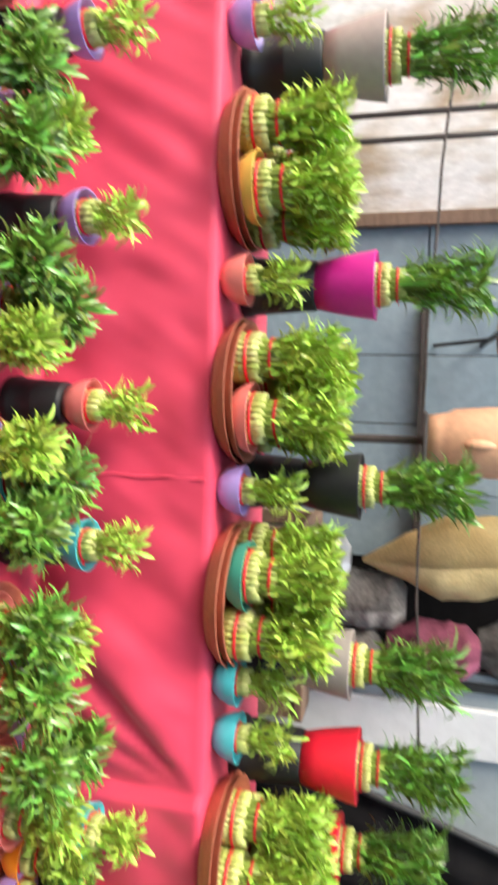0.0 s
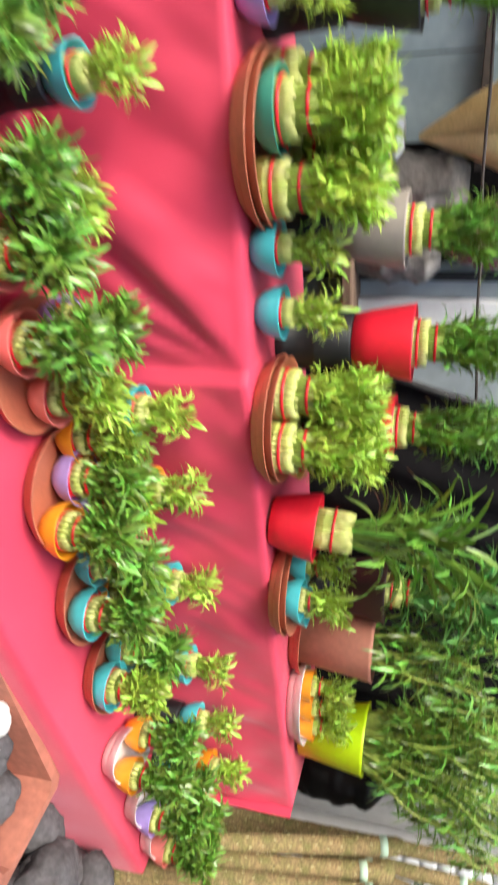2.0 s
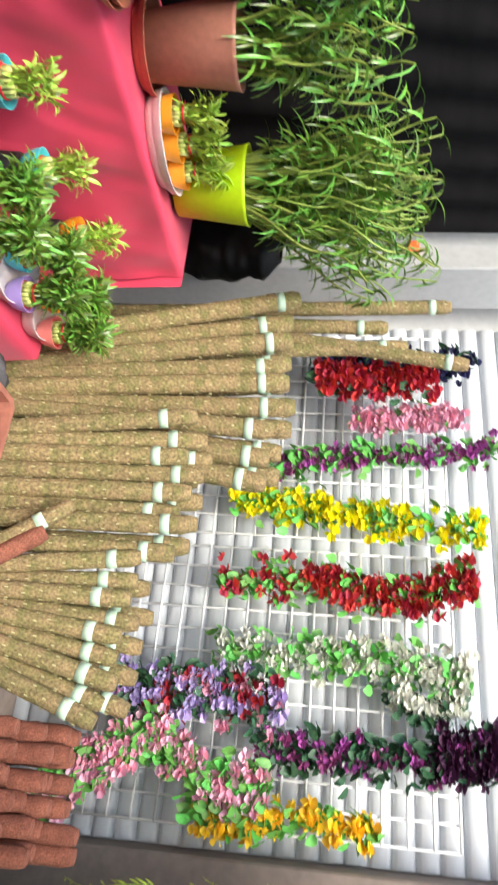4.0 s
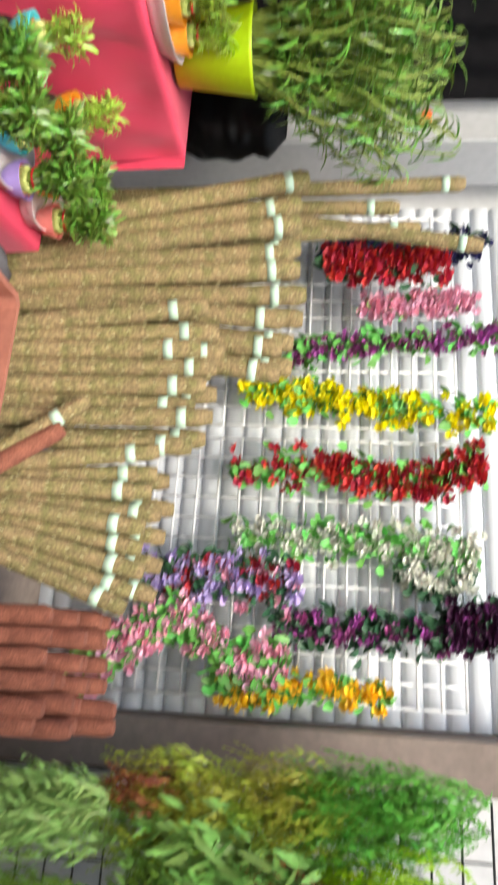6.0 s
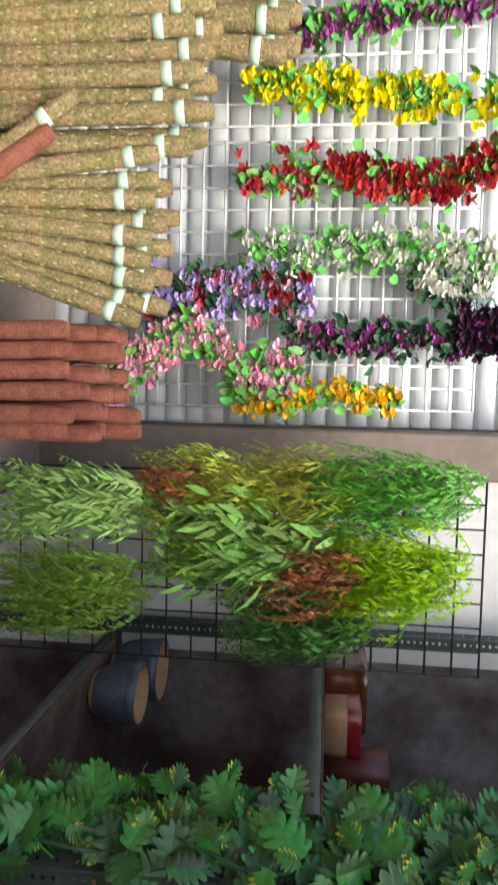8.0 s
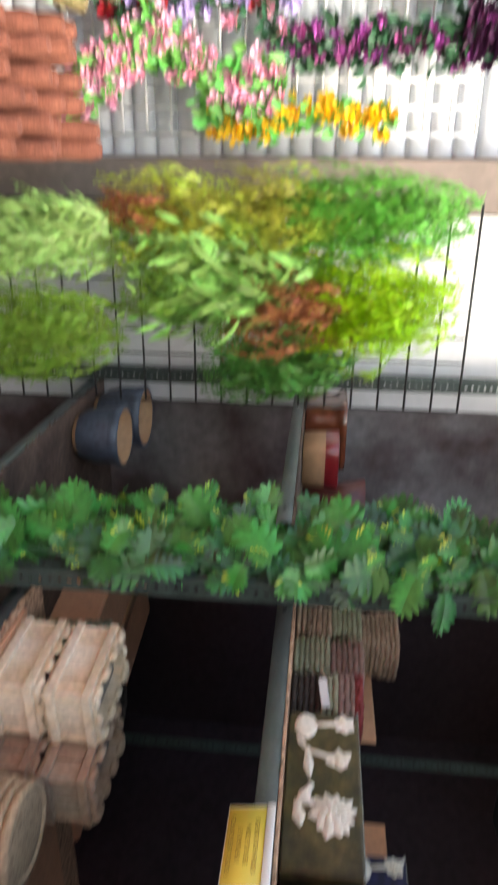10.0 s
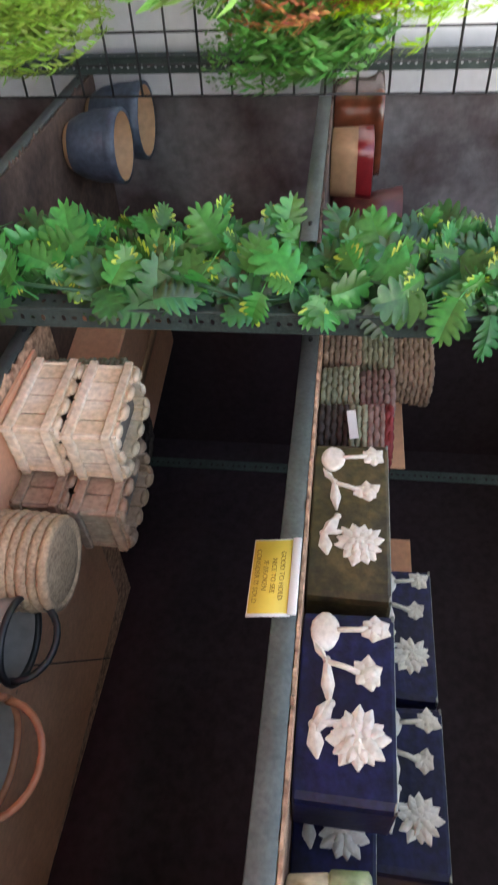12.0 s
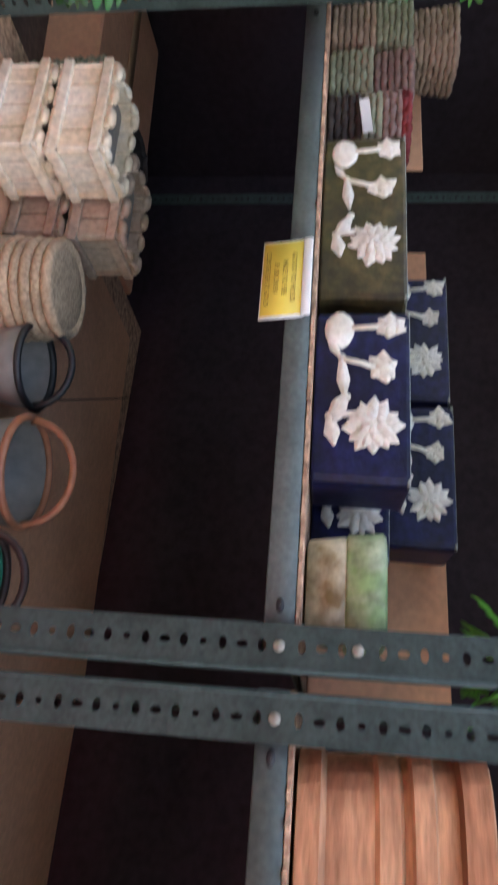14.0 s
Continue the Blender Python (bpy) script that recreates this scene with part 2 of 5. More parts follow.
solid("rack_partition", Form().box((3.075, -1.84, 1.3), (0.02, 0.8, 2.6)), WALLD, "board partition between two racks, coloured as dark shade", "partition", kind="structure")
# added out of view: stops light entering the racks from the west
solid("wall_west_dark", Form().box((-0.55, -1.5, 1.4), (0.1, 1.5, 2.8)), WALLD, "added unseen board that keeps light off the racks", "wall", kind="structure")
solid("wall_south", Form().box((1.0, -2.32, 1.5), (5.0, 0.16, 3.0)), WALLD, "wall behind the shelving, coloured as its deep shade", "wall", kind="structure")
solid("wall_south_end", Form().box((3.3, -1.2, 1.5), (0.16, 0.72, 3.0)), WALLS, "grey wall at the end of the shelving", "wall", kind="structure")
# added out of view: holds sky light off the back of the shelving
solid("ceiling", Form().box((1.4, -1.66, 2.62), (4.4, 1.5, 0.08)), WALLD, "added unseen roof slab that shades the shelving", "ceiling", kind="structure")

# ---- stepped table with its red cloth ----
UP, LOW = 0.975, 0.565


def edge_up(x):
    return 1.535 - 0.03 * (x + 0.4) if x < 0.83 else 1.475 + 0.075 * (x - 0.83)


def edge_low(x):
    return 1.02 if x < 1.0 else 1.02 + 0.17 * (x - 1.0)


WOOD = material("raw_plank", (0.30, 0.19, 0.10), 0.8, 0.2, 60, 0.3, stretch=(1, 8, 8))
table = thing("display_table", pose(0.4, 1.7, 0), "two-step wooden display table under a red cloth", "table")
part("lower_top", Form().box((0.0, -0.12, LOW - 0.035), (3.96, 0.50, 0.05)), WOOD, table)
part("upper_top", Form().box((0.0, 0.085, UP - 0.035), (3.96, 0.36, 0.05)), WOOD, table)
for x in (-1.9, 0.0, 1.9):
    for y, h in ((-0.30, LOW - 0.06), (0.24, UP - 0.06)):
        part("leg", Form().box((x, y, h / 2), (0.05, 0.05, h)), WOOD, table)


def cloth_mesh():
    form, nx = Form(), 260
    x0, x1 = -1.75, 2.47
    rows = []

    def fold(x, drop):
        w = 0.55 * math.sin(11 * x + 1.3 * math.sin(3.1 * x)) + 0.3 * math.sin(23 * x + 2 * math.sin(4.7 * x)) + 0.25 * noise.noise((x * 6, drop * 2, 3))
        return w

    def gather(x, z):
        # pleats that run from one pinned point of the upper edge down and aside
        dx, dz = 0.83 - x, UP - z
        if dz < 0.004 or dx < -0.15:
            return 0.0
        a = math.atan2(dx, dz)
        r = math.hypot(dx, dz)
        g = 0.0
        # each swag swells slowly from its upper side and falls in sharply below its ridge
        for start, ridge, foot, amount in ((1.56, 0.98, 0.74, 1.0), (0.80, 0.62, 0.44, 0.55), (0.50, 0.36, 0.20, 0.3)):
            if ridge <= a < start:
                q = (start - a) / (start - ridge)
                g += amount * q * q * (3 - 2 * q)
            elif foot < a < ridge:
                q = (a - foot) / (ridge - foot)
                g += amount * q * q * (3 - 2 * q)
        return g * min(1, r / 0.14) * math.exp(-((r - 0.26) / 0.30) ** 2) * 0.032

    for back in (2.0, 1.75, 1.62):
        rows.append([(x0 + (x1 - x0) * i / nx, back, UP + 0.0015 * noise.noise((i * 0.2, back * 5, 0))) for i in range(nx + 1)])
    rows.append([(x, edge_up(x) + 0.004, UP) for x in (x0 + (x1 - x0) * i / nx for i in range(nx + 1))])
    m = 26
    for k in range(m + 1):
        t = k / m
        row = []
        for i in range(nx + 1):
            x = x0 + (x1 - x0) * i / nx
            z = UP - 0.006 - (UP - LOW - 0.010) * t
            y = edge_up(x) - 0.003 - 0.026 * (0.3 + 0.7 * t) * t * fold(x + 0.05 * t, t) - 0.013 * noise.noise((x * 9, z * 7, 1)) * min(1, 6 * t) - 0.006 * noise.noise((x * 21 + 5 * t, t * 2.2, 5)) * min(1, 9 * t) - 0.02 * t * t - gather(x, z)
            row.append((x, y, z))
        rows.append(row)
    for k in (0.15, 0.4, 0.7, 0.97):
        row = []
        for i in range(nx + 1):
            x = x0 + (x1 - x0) * i / nx
            a, b = edge_up(x) - 0.03, edge_low(x)
            row.append((x, a + (b - a) * k, LOW + (0.003 * noise.noise((x * 4, k * 3, 9)) + 0.004 * max(0, noise.noise((x * 11, k * 2, 4)))) * (1 - k)))
        rows.append(row)
    for k in range(15):
        t = k / 14
        row = []
        for i in range(nx + 1):
            x = x0 + (x1 - x0) * i / nx
            row.append((x, edge_low(x) - 0.004 - 0.05 * t - 0.022 * t * fold(x * 0.9 + 2, t) - 0.02 * t * math.sin(5 * x), LOW - 0.006 - (LOW - 0.04) * t))
        rows.append(row)
    form.grid(rows)
    # hem that hangs at the end of the table
    hem = []
    for k in range(8):
        t = k / 7
        hem.append([(x1 + 0.004 + 0.03 * t + 0.012 * t * math.sin(9 * q), 1.56 + (2.0 - 1.56) * q, UP - 0.9 * t) for q in [j / 14 for j in range(15)]])
    form.grid(hem)
    hem = []
    for k in range(8):
        t = k / 7
        hem.append([(x1 + 0.004 + 0.03 * t + 0.012 * t * math.sin(9 * q), edge_low(x1) + (1.58 - edge_low(x1)) * q, LOW - 0.52 * t) for q in [j / 14 for j in range(15)]])
    form.grid(hem)
    return form


solid("tablecloth", cloth_mesh(), CLOTH, "crimson red cloth with gathered folds over the stepped table", "tablecloth", smooth=True)
# stitched hem line on the drop of the cloth
solid("cloth_seam", Form().tube([(0.115 + 0.002 * math.sin(k), edge_up(0.12) - 0.006 - 0.03 * (k / 20) ** 2, UP - 0.012 - 0.37 * k / 20) for k in range(21)], 0.0028, 6), CLOTH, "raised seam down the red tablecloth", "seam")

# ---- lucky bamboo ----
MESHES = {}


def cached(key, build):
    if key not in MESHES:
        MESHES[key] = build()
    return MESHES[key]


def pot_profile(kind, r, h):
    if kind == "bowl":
        return [(r * 0.35, 0), (r * 0.55, 0.001), (r * 0.78, h * 0.28), (r * 0.94, h * 0.65), (r, h * 0.97), (r * 1.01, h), (r * 0.97, h * 1.0), (r * 0.90, h * 0.65), (r * 0.7, h * 0.4), (0.001, h * 0.35)]
    if kind == "tall":
        return [(r * 0.6, 0), (r * 0.69, 0.002), (r * 0.80, h * 0.3), (r * 0.93, h * 0.75), (r * 0.985, h * 0.97), (r * 0.99, h), (r * 0.94, h), (r * 0.92, h * 0.9), (0.001, h * 0.88)]
    if kind == "cone":
        return [(r * 0.7, 0), (r * 0.74, 0.002), (r * 0.97, h * 0.95), (r, h), (r * 0.95, h), (r * 0.93, h * 0.9), (0.001, h * 0.88)]
    return [(r * 0.8, 0), (r * 0.86, 0.003), (r * 0.93, h * 0.55), (r * 0.94, h * 0.6), (r * 0.995, h * 0.68), (r, h * 0.95), (r * 0.985, h), (r * 0.95, h * 0.99), (r * 0.90, h * 0.35), (0.001, h * 0.3)]


def stalk_mesh(r, h, z, seed, green):
    rng = random.Random(seed)
    form = Form()
    ring = 0
    while r - ring * 0.012 > 0.004:
        rr = r - ring * 0.012
        n = max(3, int(2 * math.pi * rr / 0.0115))
        for i in range(n):
            a = 2 * math.pi * (i + 0.5 * (ring % 2)) / n
            x, y = rr * math.cos(a), rr * math.sin(a)
            hh = h * rng.uniform(0.93, 1.06)
            s = 0.0055
            form.tube([(x, y, z), (x, y, z + hh * 0.30), (x, y, z + hh * 0.32), (x, y, z + hh * 0.34), (x, y, z + hh * 0.7), (x, y, z + hh * 0.72), (x, y, z + hh)], [s * 0.96, s * 0.96, s * 1.1, s * 0.96, s * 0.96, s * 1.1, s * 0.94], 6)
        ring += 1
        if ring >= 2:
            break
    return form.mesh("stalks", STALK2 if green else STALK)


def ribbon_mesh(r, z):
    form = Form()
    rr = r + 0.0068
    form.lathe([(rr - 0.001, z - 0.003), (rr + 0.0012, z - 0.002), (rr + 0.0012, z + 0.002), (rr - 0.001, z + 0.003)], 24)
    form.leaf((0, -rr, z), (0.5, -0.6, 0.3), 0.012, 0.007, 0.2)
    form.leaf((0, -rr, z), (-0.5, -0.6, 0.3), 0.012, 0.007, 0.2)
    return form.mesh("ribbon", RIBBON)


def foliage_mesh(r, z, top, spread, count, length, width, seed, mat, upright=0.9):
    """Many blades from the stalk tops; some stand, some arch outward."""
    rng = random.Random(seed)
    form = Form()
    for i in range(count):
        a, q = rng.uniform(0, 2 * math.pi), math.sqrt(rng.random())
        x, y = r * q * math.cos(a), r * q * math.sin(a)
        h = z + (top - z) * rng.uniform(0.0, 1.0) ** 0.8
        k = (h - z) / (top - z)
        lean = Vector((math.cos(a), math.sin(a), 0)) * spread * q * k
        p = Vector((x, y, h)) + lean
        b = a + rng.uniform(-1.3, 1.3)
        d = Vector((math.cos(b), math.sin(b), upright * rng.uniform(0.3, 2.2)))
        form.leaf(p, d, length * rng.uniform(0.6, 1.25), width * rng.uniform(0.7, 1.25), rng.uniform(0.3, 1.5), 0.3, 5, rng.uniform(-0.8, 0.8))
        if i % 6 == 0:
            form.tube([(x * 0.8, y * 0.8, z - 0.01), tuple(p)], 0.0022, 5, False)
    return form.mesh("foliage", mat)


def bamboo(name, m, pot=None, kind="bowl", r=0.05, h=0.055, stalk=0.030, tier1=0.045, tier2=0.04, leafz=0.10, style="light", label="", seed=0, tall=1.0, square=0.0, group=""):
    """A lucky bamboo in its pot: pot, two tied tiers of stalks, ribbons and leaves."""
    t = thing(name, m, label, "bamboo plant", group)
    base = 0.0
    if pot:
        part("pot", cached(("pot", pot, kind, r, h, square), lambda: Form().lathe(pot_profile(kind, r, h), 32, square=square).mesh("pot", POTS[pot])), None, t)
        base = h * (0.35 if kind == "bowl" else 0.86 if kind in ("tall", "cone") else 0.3)
        part("soil", cached(("soil", r, base, kind), lambda: Form().lathe([(r * 0.86 if kind != "bowl" else r * 0.66, base + 0.003), (0.002, base + 0.006)], 20).mesh("soil", DRY)), None, t)
    s = seed % 5
    z1 = base + tier1
    if tier1:
        tier = part("stalk_tier", cached(("st1", stalk, tier1, base, s), lambda: stalk_mesh(stalk, tier1, base, s, False)), None, t, kind="stuff")
        part("ribbon", cached(("rb", stalk, base + tier1 * 0.55), lambda: ribbon_mesh(stalk, base + tier1 * 0.55)), None, tier, "red ribbon tied round the stalks")
    if tier2:
        tier = part("stalk_tier", cached(("st2", stalk, tier2, z1, s), lambda: stalk_mesh(stalk * 0.72, tier1 + tier2, base + 0.002, s + 9, True)), None, t, kind="stuff")
        part("ribbon", cached(("rb2", stalk, z1, tier2), lambda: ribbon_mesh(stalk * 0.72, z1 + tier2 * 0.55)), None, tier, "red ribbon tied round the stalks")
    top = base + tier1 + tier2
    mats = {"light": LEAF, "deep": LEAF2, "dark": LEAF3}
    opts = {
        "light": (stalk * 1.0, z1 + tier2 * 0.5, top + leafz * 0.80, 0.012, 420, 0.036 * tall, 0.0095, 2.6),
        "deep": (stalk * 1.0, z1 + tier2 * 0.6, top + leafz * 0.85, 0.022, 360, 0.050 * tall, 0.0100, 2.2),
        "small": (stalk * 1.0, z1 - 0.004, top + leafz * 0.75, 0.012, 120, 0.038 * tall, 0.0090, 1.9),
        "dark": (stalk * 1.0, z1 + 0.005, top + leafz * 0.8, 0.05, 150, 0.10 * tall, 0.017, 1.4),
    }
    rr, za, zb, sp, cnt, ln, wd, upr = opts[style]
    part("foliage", cached(("fol", style, stalk, round(za, 3), round(zb, 3), tall, s), lambda: foliage_mesh(rr, za, zb, sp, cnt, ln, wd, s * 7 + 1, mats.get(style, LEAF) if pot != "red" else LEAF2, upr)), None, t, kind="stuff")
    return t


def saucer(m, r, label, mat=TERRA, sx=1.0, sy=1.0, h=0.035):
    ob = new("saucer", cached(("saucer", r, mat.name, sx, sy), lambda: Form().lathe([(r * 0.78, 0), (r * 0.84, 0.001), (r * 0.90, h * 0.45), (r * 0.905, h * 0.5), (r * 0.95, h * 0.55), (r * 0.985, h * 0.95), (r, h), (r * 0.985, h * 1.02), (r * 0.95, h * 0.98), (r * 0.86, h * 0.3), (r * 0.8, h * 0.2), (0.002, h * 0.2)], 40, sx=sx, sy=sy).mesh("saucer", mat)))
    ob.matrix_basis = m
    return tagged(ob, label, "saucer", "saucers on the table")


def pedestal(m, h=0.125, r=0.052):
    prof = [(r * 1.05, 0), (r * 1.06, h * 0.12), (r, h * 0.14), (r * 0.93, h * 0.5), (r * 0.945, h * 0.52), (r * 0.93, h * 0.54), (r * 0.86, h * 0.98), (r * 0.84, h), (0.002, h)]
    ob = new("upturned_pot", cached(("ped", h, r), lambda: Form().lathe(prof, 28).mesh("upturned_pot", POTS["black"])))
    ob.matrix_basis = m
    return tagged(ob, "upturned black plastic nursery pot used as a stand", "pot", "pot stands")


rng = random.Random(5)
WORDS = {"purple": "purple", "cyan": "turquoise", "pink": "coral pink", "orange": "orange", "green": "green", "yellow": "yellow"}


def turn(x, y, z):
    return pose(x, y, z, 0, 0, rng.uniform(0, 360))


# upper step, front row of single bowls
for i, (x, y, c) in enumerate(((-0.85, 1.61, "purple"), (-0.31, 1.585, "pink"), (0.145, 1.585, "purple"), (0.575, 1.575, "cyan"), (0.71, 1.58, "cyan"))):
    bamboo("bamboo_bowl", turn(x, y, UP), c, "bowl", 0.056, 0.058, 0.026, 0.062, 0.0, 0.11, "small", f"small lucky bamboo in a {WORDS[c]} plastic bowl", i, 1.15, group="bamboo bowls on the upper step")
# upper step, large saucers with tied clusters
for i, (x, y, r, cups) in enumerate((
        (-0.555, 1.69, 0.172, ((-0.085, -0.05, None), (0.055, -0.075, "yellow"), (-0.02, 0.075, None), (0.10, 0.045, None))),
        (-0.07, 1.665, 0.165, ((-0.075, -0.04, None), (0.055, -0.065, "pink"), (-0.04, 0.08, "pink"), (0.085, 0.055, None))),
        (0.385, 1.635, 0.165, ((-0.055, -0.045, "green"), (0.075, -0.05, None), (0.04, 0.08, None), (-0.095, 0.06, None))),
        (0.965, 1.61, 0.150, ((-0.075, -0.02, None), (0.03, -0.07, None), (0.085, 0.03, "yellow"), (-0.01, 0.08, None))))):
    y -= 0.026
    saucer(pose(x, y, UP + 0.001), r, "double-rimmed terracotta plastic saucer holding lucky bamboo")
    saucer(pose(x, y, UP + 0.016), r * 0.965, "terracotta plastic saucer nested in another")
    for j, (dx, dy, c) in enumerate(cups):
        bamboo("bamboo_cluster", turn(x + dx, y + dy, UP + 0.026) @ Matrix.Scale(1.14, 4), c, "bowl", 0.068, 0.045, 0.044, 0.055, 0.035, 0.12, "light", "two-tier lucky bamboo cluster tied with red ribbon", i * 3 + j, 1.05, group="bamboo clusters in saucers")
saucer(pose(1.475, 1.60, UP + 0.001), 0.135, "terracotta plastic saucer with turquoise bowls")
saucer(pose(1.475, 1.60, UP + 0.016), 0.130, "terracotta plastic saucer nested in another")
for j, (dx, dy) in enumerate(((-0.06, 0.03), (-0.01, -0.06), (0.065, 0.0))):
    bamboo("bamboo_cup", turn(1.475 + dx, 1.60 + dy, UP + 0.026), "cyan", "bowl", 0.055, 0.055, 0.026, 0.045, 0.02, 0.09, "small", "small lucky bamboo in a turquoise plastic bowl", j, 1.1)
saucer(pose(2.02, 1.665, UP + 0.001), 0.155, "white oval plastic tray with orange bowls", POTS["white"], 1.0, 0.62, 0.045)
for j, dx in enumerate((-0.09, 0.0, 0.09)):
    bamboo("bamboo_cup", turn(2.02 + dx, 1.665, UP + 0.012), "orange", "bowl", 0.05, 0.06, 0.024, 0.05, 0.02, 0.09, "small", "small lucky bamboo in an orange plastic bowl", j + 2, 1.15)
# upper step, back row of larger pots on stands
for i, (x, c, r, top, style) in enumerate(((-0.82, "taupe", 0.092, 1.293, "deep"), (-0.32, "magenta", 0.080, 1.288, "deep"), (0.148, "black", 0.080, 1.270, "deep"),
                                            (0.585, "taupe", 0.083, 1.262, "deep"), (0.838, "red", 0.090, 1.287, "deep"), (1.06, "red", 0.082, 1.250, "deep"))):
    h = 0.138
    pedestal(pose(x, 1.765, UP + 0.002), top - h - UP - 0.002, r * 0.85)
    word = {"taupe": "grey taupe", "magenta": "magenta pink", "black": "black", "red": "bright red"}[c]
    bamboo("bamboo_pot", turn(x, 1.765, top - h), c, "tall", r, h, r * 0.55, 0.05, 0.03, 0.20, style, f"leafy lucky bamboo in a {word} plastic pot on a stand", i, 1.1, group="bamboo pots on stands")
bamboo("bamboo_pot", pose(1.245, 1.575, UP + 0.003, 0, 6, 20), "red", "tall", 0.088, 0.115, 0.046, 0.10, 0.0, 0.34, "dark", "tall broad-leaved lucky bamboo in a tilted red plastic pot", 1, 1.35)
pedestal(pose(1.60, 1.775, UP + 0.002), 0.14, 0.07)
bamboo("bamboo_pot", pose(1.60, 1.775, UP + 0.142), "brown", "cone", 0.085, 0.13, 0.042, 0.06, 0.03, 0.28, "dark", "spiky lucky bamboo in a square dark brown pot", 2, 1.2, 4.0)
saucer(pose(1.80, 1.74, UP + 0.002), 0.115, "terracotta plastic saucer under a tall pot")


def curly(name, x, y, c, r, h, label, count, height, seed, spread=1.0, lean=0.0):
    """A pot of curled bamboo canes with narrow leaves."""
    t = thing(name, pose(x, y, UP + 0.012), label, "bamboo plant")
    part("pot", Form().lathe(pot_profile("cone", r, h), 36), POTS[c], t)
    part("soil", Form().lathe([(r * 0.9, h * 0.9), (0.002, h * 0.91)], 20), DRY, t)
    g = random.Random(seed)
    canes, leaves = Form(), Form()
    for i in range(count):
        a = g.uniform(0, 6.28)
        q = r * 0.7 * math.sqrt(g.random())
        pts = []
        ph, sp = g.uniform(0, 6.28), g.uniform(0.012, 0.03)
        lx, ly = lean * g.random() + math.cos(a) * g.uniform(0.02, 0.16) * spread, math.sin(a) * g.uniform(0.02, 0.12) * spread
        hh = height * g.uniform(0.65, 1.05)
        for k in range(15):
            u = k / 14
            pts.append((q * math.cos(a) + lx * u + sp * u * math.cos(ph + u * 9), q * math.sin(a) + ly * u + sp * u * math.sin(ph + u * 9), h * 0.88 + hh * u))
        canes.tube(pts, [0.0055 - 0.0025 * k / 14 for k in range(15)], 6, False)
        for k in range(3, 15):
            for _ in range(g.choice((2, 3))):
                b = g.uniform(0, 6.28)
                leaves.leaf(pts[k], (math.cos(b), math.sin(b), g.uniform(-0.1, 1.2)), g.uniform(0.05, 0.105), g.uniform(0.007, 0.012), g.uniform(0.4, 1.7), 0.3, 5, g.uniform(-0.8, 0.8))
    part("cane", canes, STALK2, t, kind="stuff")
    part("foliage", leaves, LEAF2, t, kind="stuff")
    return t


curly("curly_bamboo", 1.80, 1.74, "terra_pale", 0.105, 0.235, "curled lucky bamboo in a tall terracotta pot", 18, 0.42, 3)
curly("curly_bamboo", 2.23, 1.74, "lime", 0.118, 0.215, "tall narrow-leaved bamboo in a lime green pot", 74, 0.56, 8, 1.5, 0.22)
pedestal(pose(2.36, 1.90, UP + 0.002), 0.11, 0.09)

# lower step, back row on stands
for i, (x, y, c) in enumerate(((-0.766, 1.425, "purple"), (-0.41, 1.415, "purple"), (-0.04, 1.43, "pink"), (0.25, 1.415, "cyan"), (0.875, 1.43, "cyan"), (1.09, 1.44, "orange"),
                                (1.383, 1.455, "cyan"), (1.687, 1.47, "cyan"), (1.92, 1.465, "cyan"), (2.176, 1.50, "orange"))):
    pedestal(pose(x, y - 0.01, LOW + 0.003), 0.125)
    bamboo("bamboo_bowl", pose(x, y - 0.01, LOW + 0.128, rng.uniform(-3, 3), rng.uniform(-3, 3), rng.uniform(0, 360)), c, "bowl", 0.054, 0.058, 0.028, 0.060, 0.0, 0.10, "small", f"small lucky bamboo in a {WORDS[c]} bowl on an upturned pot", i, 1.0, group="bamboo bowls on the lower step")
# lower step, front saucers filled with bowls
LOWROW = (
    (-0.905, 1.27, 0.15, ((-0.07, -0.04, "purple"), (0.07, -0.05, "purple"), (0.0, 0.07, "pink"))),
    (-0.565, 1.27, 0.14, ((-0.07, -0.04, "purple"), (0.07, -0.05, "cyan"), (0.0, 0.07, "purple"))),
    (-0.225, 1.27, 0.145, ((-0.075, -0.03, "pink"), (0.065, -0.04, "pink"), (0.0, 0.07, "purple"))),
    (0.105, 1.27, 0.14, ((-0.07, -0.04, "purple"), (0.07, -0.04, "pink"), (0.0, 0.07, "cyan"))),
    (0.445, 1.285, 0.145, ((-0.065, -0.03, "pink"), (0.06, -0.03, "pink"), (0.0, 0.07, "purple"))),
    (0.735, 1.31, 0.148, ((-0.065, -0.05, "pink"), (0.07, 0.01, "pink"), (-0.05, 0.085, "purple"))),
    (1.03, 1.32, 0.155, ((-0.105, 0.055, "orange"), (-0.025, 0.01, "purple"), (0.055, -0.075, "orange"), (0.06, 0.06, "purple"))),
    (1.32, 1.31, 0.135, ((-0.085, 0.02, "cyan"), (0.02, -0.045, "cyan"), (0.035, 0.065, "orange"))),
    (1.59, 1.32, 0.122, ((-0.03, 0.05, "cyan"), (0.0, -0.05, "cyan"))),
)
for i, (x, y, r, cups) in enumerate(LOWROW):
    saucer(pose(x, y, LOW + 0.003), r * 0.93, "terracotta plastic saucer crowded with small bowls")
    for j, (dx, dy, c) in enumerate(cups):
        bamboo("bamboo_cup", turn(x + dx, y + dy, LOW + 0.011), c, "bowl", 0.063, 0.058, 0.037, 0.05, 0.02, 0.105, "deep" if (i + j) % 3 else "light", f"lucky bamboo in a {WORDS[c]} plastic bowl", i + j, 1.0, group="bamboo cups in saucers")
